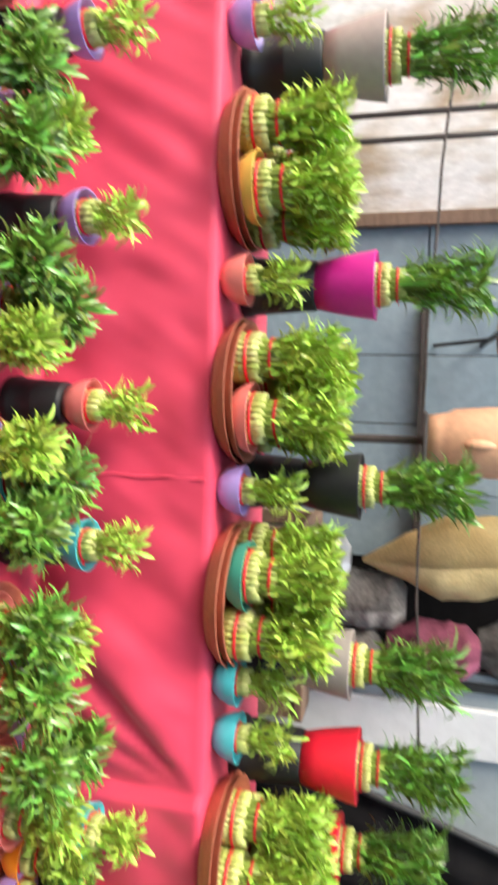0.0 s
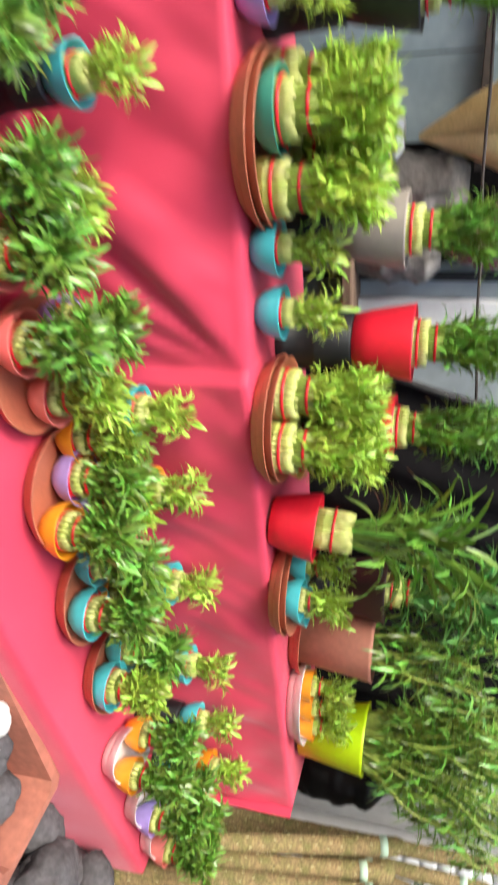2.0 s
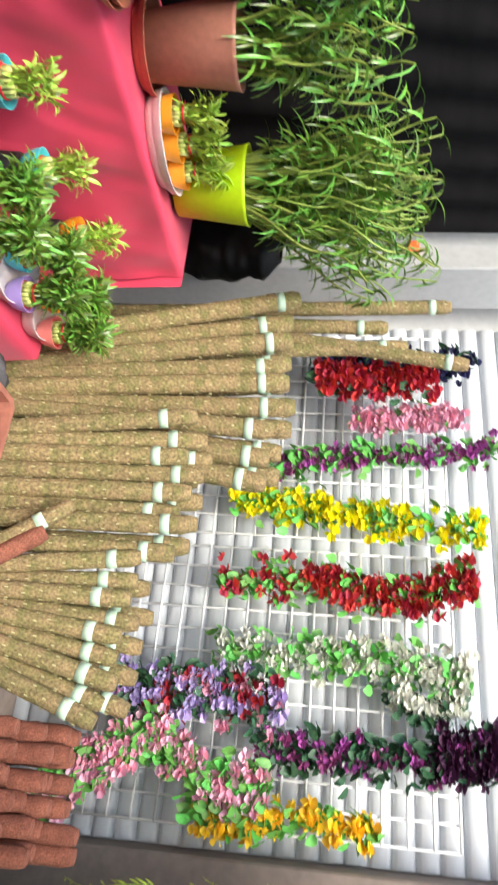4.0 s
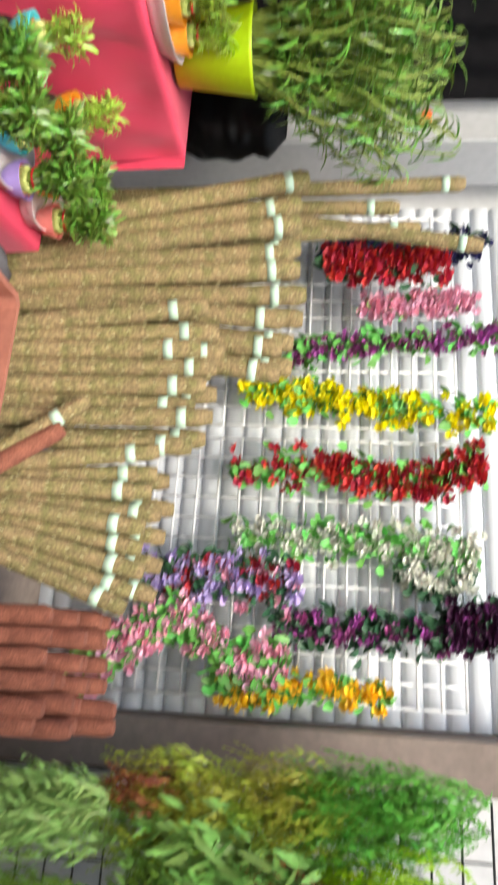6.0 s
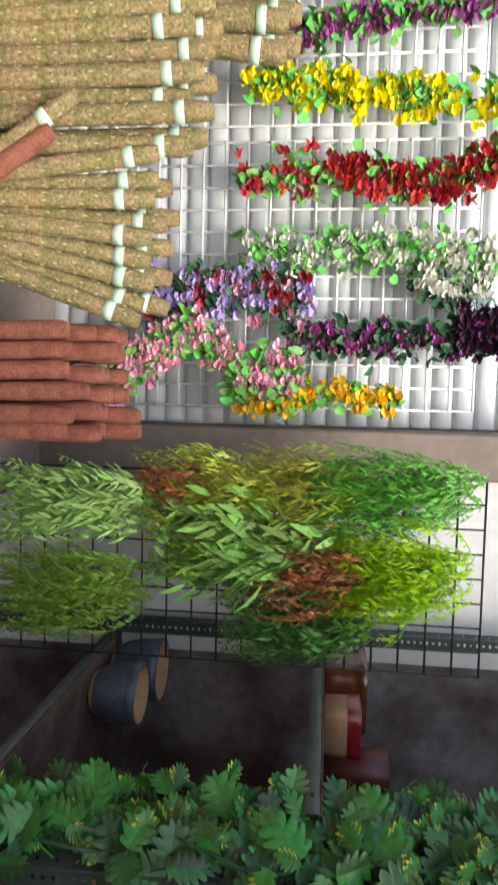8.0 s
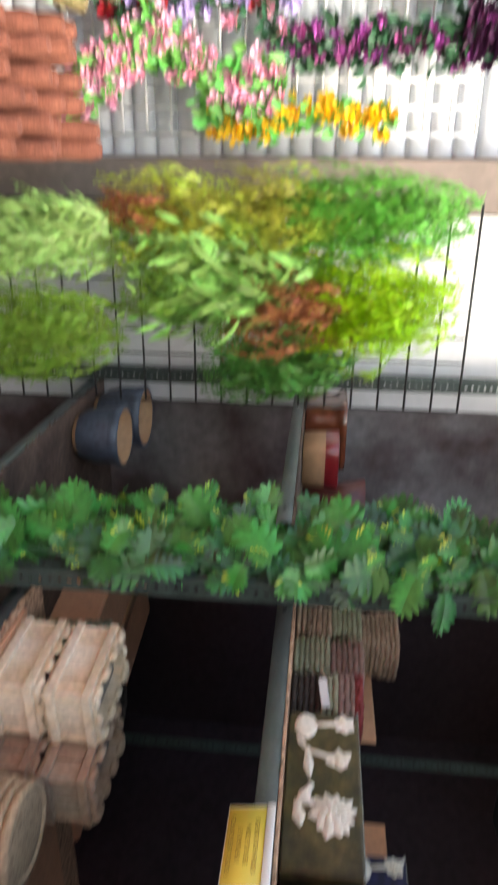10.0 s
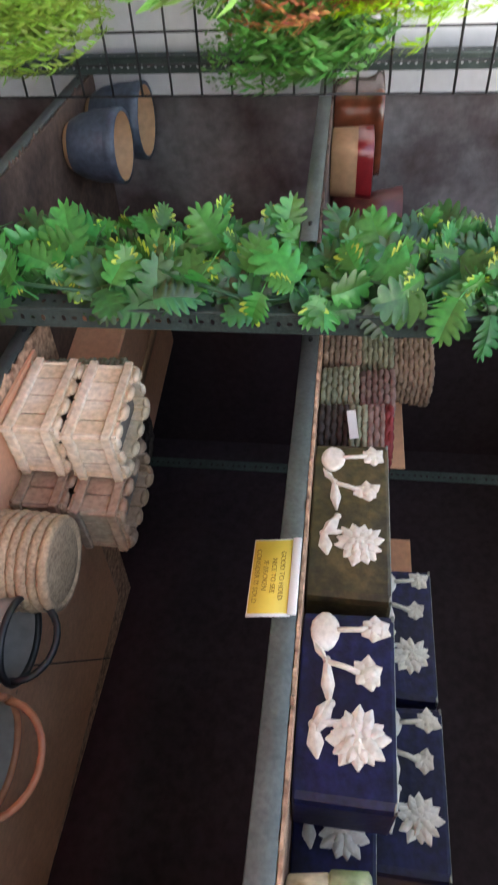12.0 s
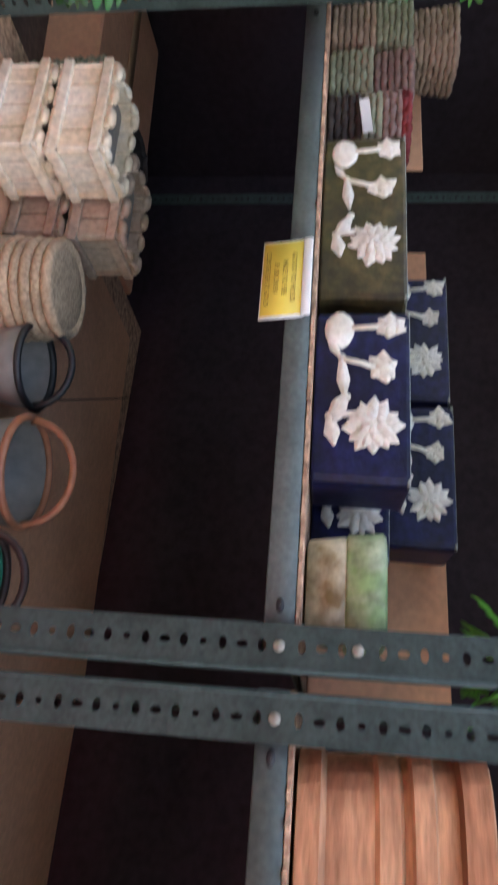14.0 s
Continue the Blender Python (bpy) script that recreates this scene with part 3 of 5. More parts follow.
for i, (x, y, cols) in enumerate(((1.905, 1.305, ("orange", "orange")), (2.17, 1.345, ("cyan", "purple")), (2.385, 1.375, ("orange", "pink")))):
    saucer(pose(x, y, LOW + 0.003, 0, 0, 50), 0.125, "white oval plastic tray with small bowls", POTS["white"], 1.0, 0.62, 0.045)
    for j, c in enumerate(cols):
        bamboo("bamboo_cup", turn(x + (0.035, -0.03)[j] * -1, y + (-0.04, 0.045)[j] * -1, LOW + 0.014), c, "bowl", 0.05, 0.058, 0.03, 0.05, 0.02, 0.12, "deep", f"lucky bamboo in a {WORDS[c]} plastic bowl", i + j, 1.0, group="bamboo cups in trays")

# ---- moss poles in front of the shutter ----
MOSS = material("moss_fibre", (0.275, 0.195, 0.098), 0.95, 0.5, 130, 1.0, mix_scale=22, second=(0.185, 0.165, 0.062))
COIR = material("red_coir", (0.27, 0.095, 0.06), 0.95, 0.35, 220, 1.0, mix_scale=25, second=(0.19, 0.062, 0.04))
TAPE = material("pale_tape", (0.46, 0.62, 0.50), 0.4, 0.04, 60, 0.02)
PIN = material("pale_thread", (0.50, 0.46, 0.24), 0.6, 0.1, 60, 0.0)


def moss_pole(base, top, r, mat, label, tape=True, group="moss poles", seed=0):
    g = random.Random(seed)
    base, top = Vector(base), Vector(top)
    length = (top - base).length
    q = (top - base).to_track_quat("Z", "Y").to_matrix().to_4x4()
    t = thing("moss_pole", Matrix.Translation(base) @ q, label, "moss pole", group)
    form, n, rows = Form(), 18, []
    steps = max(8, int(length / 0.012))
    for k in range(steps + 1):
        z = length * k / steps
        end = min(1.0, 0.75 + 12 * min(z, length - z))
        rows.append([((r * end * (1 + 0.10 * noise.noise((math.cos(a) * 2.5 + seed, math.sin(a) * 2.5, z * 28)))) * math.cos(a), (r * end * (1 + 0.10 * noise.noise((math.cos(a) * 2.5 + seed, math.sin(a) * 2.5, z * 28)))) * math.sin(a), z) for a in (2 * math.pi * j / n for j in range(n))])
    form.grid(rows, True)
    for z, rev in ((0, True), (length, False)):
        k = len(form.v)
        form.v.extend([(r * 0.74 * math.cos(2 * math.pi * j / n), r * 0.74 * math.sin(2 * math.pi * j / n), z) for j in range(n)])
        form.f.append(tuple(range(k + n - 1, k - 1, -1)) if rev else tuple(range(k, k + n)))
    pole = part("pole", form, mat, t)
    if tape:
        z, w = length - g.uniform(0.065, 0.105), 0.0135
        part("tape", Form().lathe([(r * 1.02, z - w), (r * 1.07, z - w), (r * 1.07, z + w), (r * 1.02, z + w)], 18), TAPE, pole, "pale green tape band")
        knots = Form()
        turns = int(length / 0.046)
        for k in range(turns):
            for j in range(5):
                a = 2 * math.pi * (j + 0.5 * (k % 2)) / 5 + seed + g.uniform(-0.3, 0.3)
                knots.box((r * 1.02 * math.cos(a), r * 1.02 * math.sin(a), 0.02 + 0.046 * k + g.uniform(-0.008, 0.008)), (0.0026, 0.0026, 0.009))
        part("thread", knots, PIN, pole, "pale stitches of thread", False, kind="stuff")
    return t


TALL = "tall brown moss pole with pale tape leaning on the stack"
SHORT = "brown moss pole with pale tape in the stack"
g = random.Random(11)
n = 0
for i in range(9):
    u = i / 8
    n += 1
    moss_pole((2.56 + 0.02 * (i % 2), 1.40 - 0.34 * u + g.uniform(-0.015, 0.015), 0.42), (2.66 + 0.02 * (i % 2), 1.665 - 0.69 * u + g.uniform(-0.012, 0.012), 1.32 + g.uniform(-0.04, 0.03)), 0.0315, MOSS, TALL, seed=n)
for i in range(8):
    u = i / 7
    n += 1
    moss_pole((2.655, 1.37 - 0.28 * u + g.uniform(-0.015, 0.015), 0.42), (2.73, 1.62 - 0.60 * u, 1.33 + g.uniform(-0.03, 0.02)), 0.0315, MOSS, TALL, seed=n)
for yb, yt, zt in ((1.70, 1.80, 1.89), (1.50, 1.617, 1.73), (1.66, 1.70, 1.66), (1.74, 1.545, 1.94)):
    n += 1
    moss_pole((2.80, yb, 0.42), (2.86, yt, zt), 0.026, MOSS, "very tall brown moss pole standing behind the others", seed=n)
for i in range(8):
    u = i / 7
    n += 1
    moss_pole((2.475 + 0.02 * (i % 2), 1.03 - 0.32 * u + g.uniform(-0.015, 0.015), 0.42), (2.56 + 0.03 * (i % 2), 1.13 - 0.41 * u + g.uniform(-0.012, 0.012), 1.075 + g.uniform(-0.03, 0.03)), 0.027, MOSS, SHORT, seed=n)
for i in range(6):
    u = i / 5
    n += 1
    moss_pole((2.545, 1.05 - 0.33 * u, 0.42), (2.63, 1.09 - 0.34 * u, 1.10 + g.uniform(-0.03, 0.03)), 0.027, MOSS, SHORT, seed=n)
for i in range(9):
    u = i / 8
    n += 1
    moss_pole((2.46 + 0.03 * (i % 2), 0.60 - 0.17 * u, 0.44), (2.55 + 0.03 * (i % 2), 0.68 - 0.43 * u + g.uniform(-0.012, 0.012), 0.985 - 0.05 * u + g.uniform(-0.02, 0.02)), 0.024, MOSS, "short brown moss pole in a fanned bundle", seed=n)
for i in range(5):
    u = i / 4
    n += 1
    moss_pole((2.53, 0.57 - 0.12 * u, 0.44), (2.62, 0.62 - 0.32 * u, 1.0 + g.uniform(-0.02, 0.02)), 0.024, MOSS, "short brown moss pole in a fanned bundle", seed=n)
moss_pole((2.43, 0.59, 0.50), (2.47, 0.80, 0.78), 0.022, MOSS, "brown moss pole lying across the bundle", seed=77)
moss_pole((2.42, 0.545, 0.50), (2.46, 0.715, 0.725), 0.025, COIR, "red coir pole lying across the bundle", False, seed=78)
for i in range(6):
    for k in range(4):
        n += 1
        moss_pole((2.47 + 0.05 * k, 0.225 - 0.051 * i, 0.44), (2.49 + 0.05 * k + g.uniform(-0.012, 0.012), 0.232 - 0.053 * i + g.uniform(-0.008, 0.008), 0.775 + 0.035 * k + g.uniform(-0.03, 0.03)), 0.0245, COIR, "red brown coir pole in an upright stack", False, "coir poles", n)

# ledge, troughs and rocks in front of the poles
solid("plinth", Form().box((2.80, 0.75, 0.21), (0.86, 2.0, 0.42), bevel=0.01), PILLAR, "low plastered plinth under the moss poles", "plinth", kind="structure")


def trough(m, length, mat, label, w=0.17, h=0.17):
    t = thing("planter_trough", m, label, "planter", "planter troughs")
    form, rows = Form(), []
    for sx, sy, z in ((0.9, 0.8, 0), (0.97, 0.93, h * 0.8), (0.97, 0.93, h * 0.82), (1.03, 1.06, h * 0.84), (1.03, 1.06, h * 0.98), (1.0, 1.0, h), (0.93, 0.82, h), (0.9, 0.75, h * 0.3), (0.02, 0.02, h * 0.28)):
        a, b, c = length / 2 * sx, w / 2 * sy, min(0.02, w / 4 * sy)
        rows.append([(a - c, -b, z), (a, -b + c, z), (a, b - c, z), (a - c, b, z), (-a + c, b, z), (-a, b - c, z), (-a, -b + c, z), (-a + c, -b, z)])
    part("trough_body", Form().grid(rows[:3], True).grid(rows[6:], True), mat, t, smooth=False)
    part("trough_rim", form.grid(rows[2:7], True), mat, t, smooth=False)
    return t


GREYTUB = material("grey_plastic", (0.30, 0.31, 0.33), 0.5, 0.08, 50, 0.05)
ORANGETAG = material("orange_tag", (0.80, 0.16, 0.04), 0.5, 0.05, 60, 0.0)
PALECLAY = material("pale_terracotta", (0.40, 0.15, 0.105), 0.7, 0.15, 50, 0.2, mix_scale=7, second=(0.33, 0.12, 0.085))
for z in (0.0, 0.13, 0.26, 0.395):
    trough(pose(2.335, 0.855, z, 0, 0, 90), 0.45, PALECLAY, "terracotta plastic planter trough nested in a stack")
for z in (0.0, 0.11, 0.22, 0.33):
    trough(pose(1.555, 0.975, z, 0, 0, 5), 0.56, PALECLAY, "terracotta plastic planter trough standing on the floor", w=0.27)
for z in (0.0, 0.14, 0.28):
    trough(pose(2.28, 0.26, z + 0.10, 0, 0, 90), 0.72, GREYTUB, "grey plastic planter trough nested in a stack")
for y in (0.42, 0.12):
    solid("price_tag", Form().box((0, 0, 0), (0.004, 0.034, 0.02), bevel=0.001), ORANGETAG, "small orange tag on the grey trough", "tag", m=pose(2.185, y, 0.535))
ROCK = material("dark_stone", (0.095, 0.088, 0.096), 0.9, 0.35, 50, 1.0, mix_scale=8, second=(0.07, 0.065, 0.07))
PEBBLE = material("white_pebble", (0.70, 0.68, 0.68), 0.8, 0.08, 40, 0.2)
for i in range(34):
    r = g.uniform(0.075, 0.115)
    form = Form().blob((0, 0, 0), r, 14, 10, 0.07, g, (1.2, 0.9, 0.7))
    solid("rock", form, ROCK, "rough dark grey garden stone in a heap", "stone", "garden stones", smooth=True, m=pose(2.11 + g.uniform(-0.17, 0.15), 1.0 + g.uniform(-0.16, 0.13), 0.06 + 0.066 * (i // 5) + g.uniform(-0.01, 0.02), g.uniform(-25, 25), g.uniform(-25, 25), g.uniform(0, 360)))
for i in range(8):
    solid("rock", Form().blob((0, 0, 0), 0.075 + 0.012 * (i % 3), 10, 7, 0.13, g, (1.1, 0.9, 0.75)), ROCK, "rough dark grey garden stone beside the tablecloth", "stone", "garden stones", smooth=True, m=pose(2.31 + 0.05 * (i % 2), 1.155 + g.uniform(-0.015, 0.02), 0.06 + 0.058 * i, 15 * i, 0, 100 * i))
for i, (x, y) in enumerate(((1.66, 0.94), (1.73, 1.0), (1.60, 1.03), (1.70, 0.90))):
    solid("rock", Form().blob((0, 0, 0), 0.062, 10, 7, 0.13, g, (1.2, 0.9, 0.7)), ROCK, "rough dark grey garden stone lying in the trough", "stone", "garden stones", smooth=True, m=pose(x, y, 0.425, 0, 0, 70 * i))
solid("pebbles", (lambda f: [f.blob((1.42 + g.uniform(-0.10, 0.10), 0.98 + g.uniform(-0.08, 0.08), 0.41 + 0.06 * g.random()), g.uniform(0.02, 0.035), 7, 5, 0.1, g) for _ in range(120)] and f)(Form()), PEBBLE, "heap of white pebbles beside the troughs", "pebbles", kind="stuff", smooth=True)

# ---- roller shutter and white grid with flower garlands ----
shutter = thing("roller_shutter", pose(3.30, 0.99, 0.0), "closed pale grey roller shutter with horizontal slats", "shutter", kind="structure")
slat = Form()
prof = [(-0.002, 0.0), (-0.014, 0.005), (-0.019, 0.014), (-0.021, 0.034), (-0.019, 0.054), (-0.014, 0.063), (-0.002, 0.067), (0.004, 0.070), (-0.002, 0.0745)]
slat.grid([[(a, y, z) for y in (-1.02, 1.02)] for a, z in prof])
slat_mesh = slat.mesh("slat", SHUTTER)
for k in range(35):
    part("slat", slat_mesh, None, shutter, at=pose(0, 0, 0.0745 * k))


def wire_panel(name, m, width, height, sx, sz, r, mat, label):
    """A welded panel: upright and level wires, each a part."""
    t = thing(name, m, label, "wire grid")
    ver = Form().tube([(0, 0, 0), (0, 0, height)], r, 6).mesh("wire", mat)
    hor = Form().tube([(0, 0, 0), (0, -width, 0)], r, 6).mesh("wire", mat)
    for i in range(int(round(width / sx)) + 1):
        part("wire", ver, None, t, at=pose(0, -sx * i, 0))
    for k in range(int(round(height / sz)) + 1):
        part("wire", hor, None, t, at=pose(-2 * r, 0, sz * k))
    return t


wire_panel("white_wire_grid", pose(3.225, 0.948, 0.645), 0.9156, 1.264, 0.0763, 0.079, 0.0046, WHITEWIRE, "white welded wire display grid on the shutter")
wire_panel("white_wire_grid", pose(3.23, 1.92, 0.645), 0.9156, 1.264, 0.0763, 0.079, 0.0046, WHITEWIRE, "white welded wire display grid behind the moss poles")

FLOWER = {}
for key, col in (("navy", (0.02, 0.02, 0.10)), ("crimson", (0.50, 0.025, 0.045)), ("pink", (0.95, 0.56, 0.72)), ("plum", (0.34, 0.07, 0.24)), ("yellow", (0.98, 0.86, 0.012)), ("red", (0.64, 0.05, 0.06)),
                 ("white", (0.86, 0.86, 0.78)), ("violet", (0.46, 0.10, 0.42)), ("lilac", (0.58, 0.46, 0.80)), ("rose", (0.88, 0.40, 0.54)), ("amber", (0.98, 0.66, 0.05)), ("deepplum", (0.07, 0.015, 0.06))):
    FLOWER[key] = material(key + "_petal", col, 0.6, 0.1, 60, 0.05, island=0.25, through_light=0.2)
GARLEAF = material("garland_leaf", (0.15, 0.46, 0.09), 0.5, 0.12, 60, 0.05, island=0.35, through_light=0.2)
GARDARK = material("dark_garland_leaf", (0.035, 0.11, 0.05), 0.5, 0.12, 60, 0.05, island=0.35, through_light=0.2)


def flower(form, c, r, g, petals=5):
    a0 = g.uniform(0, 6.28)
    out = Vector((-1, g.uniform(-0.6, 0.6), g.uniform(-0.5, 0.6))).normalized()
    s = out.orthogonal().normalized()
    for k in range(petals):
        a = a0 + 2 * math.pi * k / petals
        d = (Matrix.Rotation(a, 3, out) @ s + out * 0.45)
        form.leaf(c, d, r * 0.95, r * 1.25, 0.25, 0.15, 4, g.uniform(-0.4, 0.4))
    form.leaf(Vector(c) + out * r * 0.2, out, r * 0.5, r * 0.4, 0, 0.6, 3)


def garland(path, width, colours, label, seed, flowers=60, leaves=110, size=0.026, leafmat=None, leaf_size=0.045, bloom=lambda u: 1.0):
    """An artificial flower garland that hangs along a path of (y, z, x)."""
    g = random.Random(seed)
    t = thing("flower_garland", pose(0, 0, 0), label, "garland", "artificial flower garlands")
    pts = [Vector((p[2] if len(p) > 2 else 3.17, p[0], p[1])) for p in path]

    def along(u):
        k = min(int(u * (len(pts) - 1)), len(pts) - 2)
        return pts[k].lerp(pts[k + 1], u * (len(pts) - 1) - k)
    part("stem", Form().tube([along(k / 16) + Vector((0, 0.008 * math.sin(k), 0)) for k in range(17)], 0.003, 6), GARDARK, t)
    lv = Form()
    for _ in range(int(leaves * 2.0)):
        p = along(g.random()) + Vector((g.uniform(-0.042, 0.01), max(-1.05, min(1.05, g.gauss(0, 0.42))) * width, g.uniform(-0.02, 0.02)))
        lv.leaf(p, (-g.uniform(0.2, 1.0), g.uniform(-1, 1), g.uniform(-0.9, 0.5)), leaf_size * g.uniform(0.7, 1.25), leaf_size * 0.85, 0.6, 0.2, 4, g.uniform(-1, 1))
    part("foliage", lv, leafmat or GARLEAF, t, kind="stuff")
    forms = [Form() for _ in colours]
    for _ in range(int(flowers * 1.6)):
        u = g.random()
        if g.random() > bloom(u):
            continue
        p = along(u) + Vector((g.uniform(-0.055, -0.01), max(-1.0, min(1.0, g.gauss(0, 0.42))) * width, g.uniform(-0.02, 0.02)))
        flower(g.choice(forms), p, size * g.uniform(0.75, 1.2), g)
    for f, c in zip(forms, colours):
        if f.v:
            part("blossom", f, FLOWER[c], t, f"cluster of {c} blossoms", kind="stuff")
    return t


garland(((1.72, 1.38), (1.72, 1.7), (1.74, 2.03)), 0.09, ("navy",), "artificial garland of dark navy blossoms", 1, 90, 60, 0.028, GARDARK)
garland(((1.55, 1.42, 3.0), (1.55, 1.65, 3.02), (1.60, 1.86, 3.05)), 0.085, ("crimson",), "artificial spray of crimson blossoms", 2, 130, 30, 0.028, GARDARK)
garland(((1.43, 1.56, 3.12), (1.45, 1.78, 3.12), (1.47, 1.95, 3.13)), 0.055, ("pink", "rose"), "artificial garland of pale pink blossoms", 3, 120, 20, 0.026)
garland(((1.27, 1.26), (1.30, 1.6), (1.36, 2.09)), 0.065, ("plum", "violet"), "artificial garland of plum blossoms and green leaves", 4, 90, 120, 0.022)
garland(((1.12, 1.11), (1.07, 1.5), (1.03, 2.04)), 0.085, ("yellow",), "artificial garland of bright yellow blossoms", 5, 150, 120, 0.027, bloom=lambda u: 0.45 + 0.55 * u)
garland(((0.80, 1.11), (0.82, 1.45), (0.76, 1.75), (0.85, 1.98)), 0.09, ("red", "crimson"), "artificial garland of dark red blossoms", 6, 170, 130, 0.027, bloom=lambda u: 0.5 + 0.5 * u)
garland(((0.565, 1.12), (0.56, 1.5), (0.56, 1.75), (0.54, 1.95)), 0.085, ("white",), "artificial garland of white blossoms and green leaves", 7, 150, 140, 0.025, bloom=lambda u: 0.6 + 0.4 * u)
garland(((0.47, 1.70), (0.42, 1.82), (0.46, 1.93)), 0.05, ("white",), "small drooping spray of white blossoms", 8, 40, 40, 0.026, GARDARK)
garland(((0.28, 1.28), (0.26, 1.55), (0.28, 1.80), (0.33, 2.0)), 0.075, ("violet", "plum"), "artificial garland of violet blossoms on dark leaves", 9, 75, 150, 0.022, GARDARK)
garland(((0.30, 1.84), (0.30, 1.95), (0.33, 2.03)), 0.085, ("deepplum",), "bunch of very dark plum blossoms", 10, 110, 40, 0.03, GARDARK)
garland(((0.40, 0.82, 3.10), (0.41, 1.05, 3.10), (0.40, 1.34, 3.12)), 0.10, ("lilac", "lilac", "rose", "crimson"), "artificial garland of lilac and red blossoms", 12, 130, 120, 0.026, GARDARK)
garland(((0.04, 0.66, 3.02), (0.16, 0.78, 3.02), (0.27, 0.98, 3.05), (0.16, 1.16, 3.08), (0.15, 1.33, 3.10)), 0.085, ("rose", "pink"), "artificial garland of pink blossoms and fresh green leaves", 13, 135, 240, 0.026)
garland(((0.075, 1.10, 3.12), (0.06, 1.25, 3.12), (0.09, 1.45, 3.13), (0.06, 1.65, 3.14)), 0.055, ("amber",), "artificial garland of amber yellow blossoms", 14, 55, 70, 0.028)
for y, z, x in ((1.515, 1.655, 3.08),):
    solid("paper_tag", Form().box((0, 0, 0), (0.003, 0.035, 0.05), bevel=0.001), WALLP, "blank white paper tag on the garland", "tag", m=pose(x, y, z))
solid("orange_switch", Form().box((0, 0, 0), (0.02, 0.06, 0.045), bevel=0.004), ORANGETAG, "small orange plate on the white pillar", "plate", m=pose(2.86, 2.09, 1.76))

# ---- black grid with hanging ferns ----
wire_panel("black_wire_grid", pose(2.745, -0.145, 0.36), 0.562, 1.50, 0.0703, 0.075, 0.0032, DARKSTEEL, "black welded wire grid hung with artificial ferns")
FERN = {
    "pale": material("pale_fern", (0.42, 0.64, 0.20), 0.5, 0.12, 60, 0.05, island=0.3, through_light=0.25),
    "olive": material("olive_fern", (0.40, 0.55, 0.06), 0.5, 0.12, 60, 0.05, island=0.3, through_light=0.25, second=(0.38, 0.38, 0.05)),
    "fresh": material("fresh_fern", (0.15, 0.44, 0.055), 0.5, 0.12, 60, 0.05, island=0.3, through_light=0.25),
    "moss": material("moss_fern", (0.25, 0.42, 0.05), 0.5, 0.12, 60, 0.05, island=0.35, through_light=0.25),
    "broad": material("broad_fern", (0.30, 0.52, 0.135), 0.45, 0.12, 60, 0.05, island=0.35, through_light=0.25),
    "rust": material("rust_fern", (0.42, 0.15, 0.06), 0.6, 0.15, 60, 0.05, island=0.35, through_light=0.2),
    "lime": material("lime_fern", (0.33, 0.56, 0.008), 0.5, 0.12, 60, 0.05, island=0.3, through_light=0.25),
    "deep": material("deep_fern", (0.10, 0.27, 0.05), 0.5, 0.12, 60, 0.05, island=0.35, through_light=0.2),
}


def fern(y, ztop, zlow, width, key, label, fronds, seed, x=2.728, leaflet=0.026, wide=0.0055, per=24):
    """A bunch of fronds that hang from one root, each a rib with leaflets."""
    g = random.Random(seed)
    t = thing("artificial_fern", pose(x, y, ztop), label, "fern", "ferns on the black grid")
    form, ribs = Form(), Form()
    drop = ztop - zlow
    per = int(per * 1.3)
    for i in range(int(fronds * 2.4)):
        a = g.uniform(-1, 1)
        reach = drop * g.uniform(0.55, 1.02)
        pts = []
        off, sway, up = g.uniform(0.02, 0.10), g.uniform(-0.04, 0.04), g.uniform(0, 0.05)
        ya, za = g.uniform(-0.75, 0.75) * width, -g.uniform(0.0, 0.38) * drop
        reach = min(reach * 0.85, drop + za)
        for k in range(per + 1):
            u = k / per
            pts.append(Vector((-off * math.sin(u * 2.6) - 0.01, ya + a * width * 1.25 * (u ** 0.6) + sway * math.sin(4 * u), za + up * math.sin(u * 3) - reach * u)))
        ribs.tube(pts, [0.0016 * (1 - 0.6 * k / per) for k in range(per + 1)], 4, False)
        for k in range(1, per):
            d = (pts[k + 1] - pts[k - 1]).normalized()
            ln = 0.95 * leaflet * math.sin(math.pi * (0.12 + 0.83 * k / per)) * g.uniform(0.8, 1.2)
            for s in (-1, 1):
                if g.random() < 0.14:
                    continue
                form.leaf(pts[k] + Vector((g.uniform(-0.012, 0.006), 0, g.uniform(-0.008, 0.008))), d * g.uniform(0.35, 1.5) + Vector((-g.uniform(-0.1, 0.35), s * g.uniform(0.45, 1.1), g.uniform(-0.3, 0.3))), ln * g.uniform(0.75, 1.15), wide * 1.15, 0.4, 0.2, 4, g.uniform(-0.5, 0.5))
    part("rib", ribs, FERN[key], t, kind="stuff")
    part("frond", form, FERN[key], t, kind="stuff")
    return t


fern(-0.235, 0.96, 0.40, 0.075, "pale", "pale green artificial fern hanging on the grid", 26, 1, leaflet=0.045, wide=0.009, per=22)
fern(-0.215, 1.30, 0.86, 0.075, "olive", "olive green artificial fern hanging on the grid", 34, 2, leaflet=0.03)
fern(-0.165, 1.10, 0.86, 0.03, "rust", "rusty brown fern tips on the grid", 10, 12, leaflet=0.02)
fern(-0.185, 1.62, 1.12, 0.07, "olive", "yellow green artificial fern hanging on the grid", 34, 3, leaflet=0.03)
fern(-0.18, 1.86, 1.30, 0.085, "fresh", "fresh green artificial fern hanging on the grid", 40, 4, leaflet=0.032)
fern(-0.49, 0.93, 0.38, 0.085, "moss", "moss green artificial fern hanging on the grid", 40, 5, leaflet=0.032)
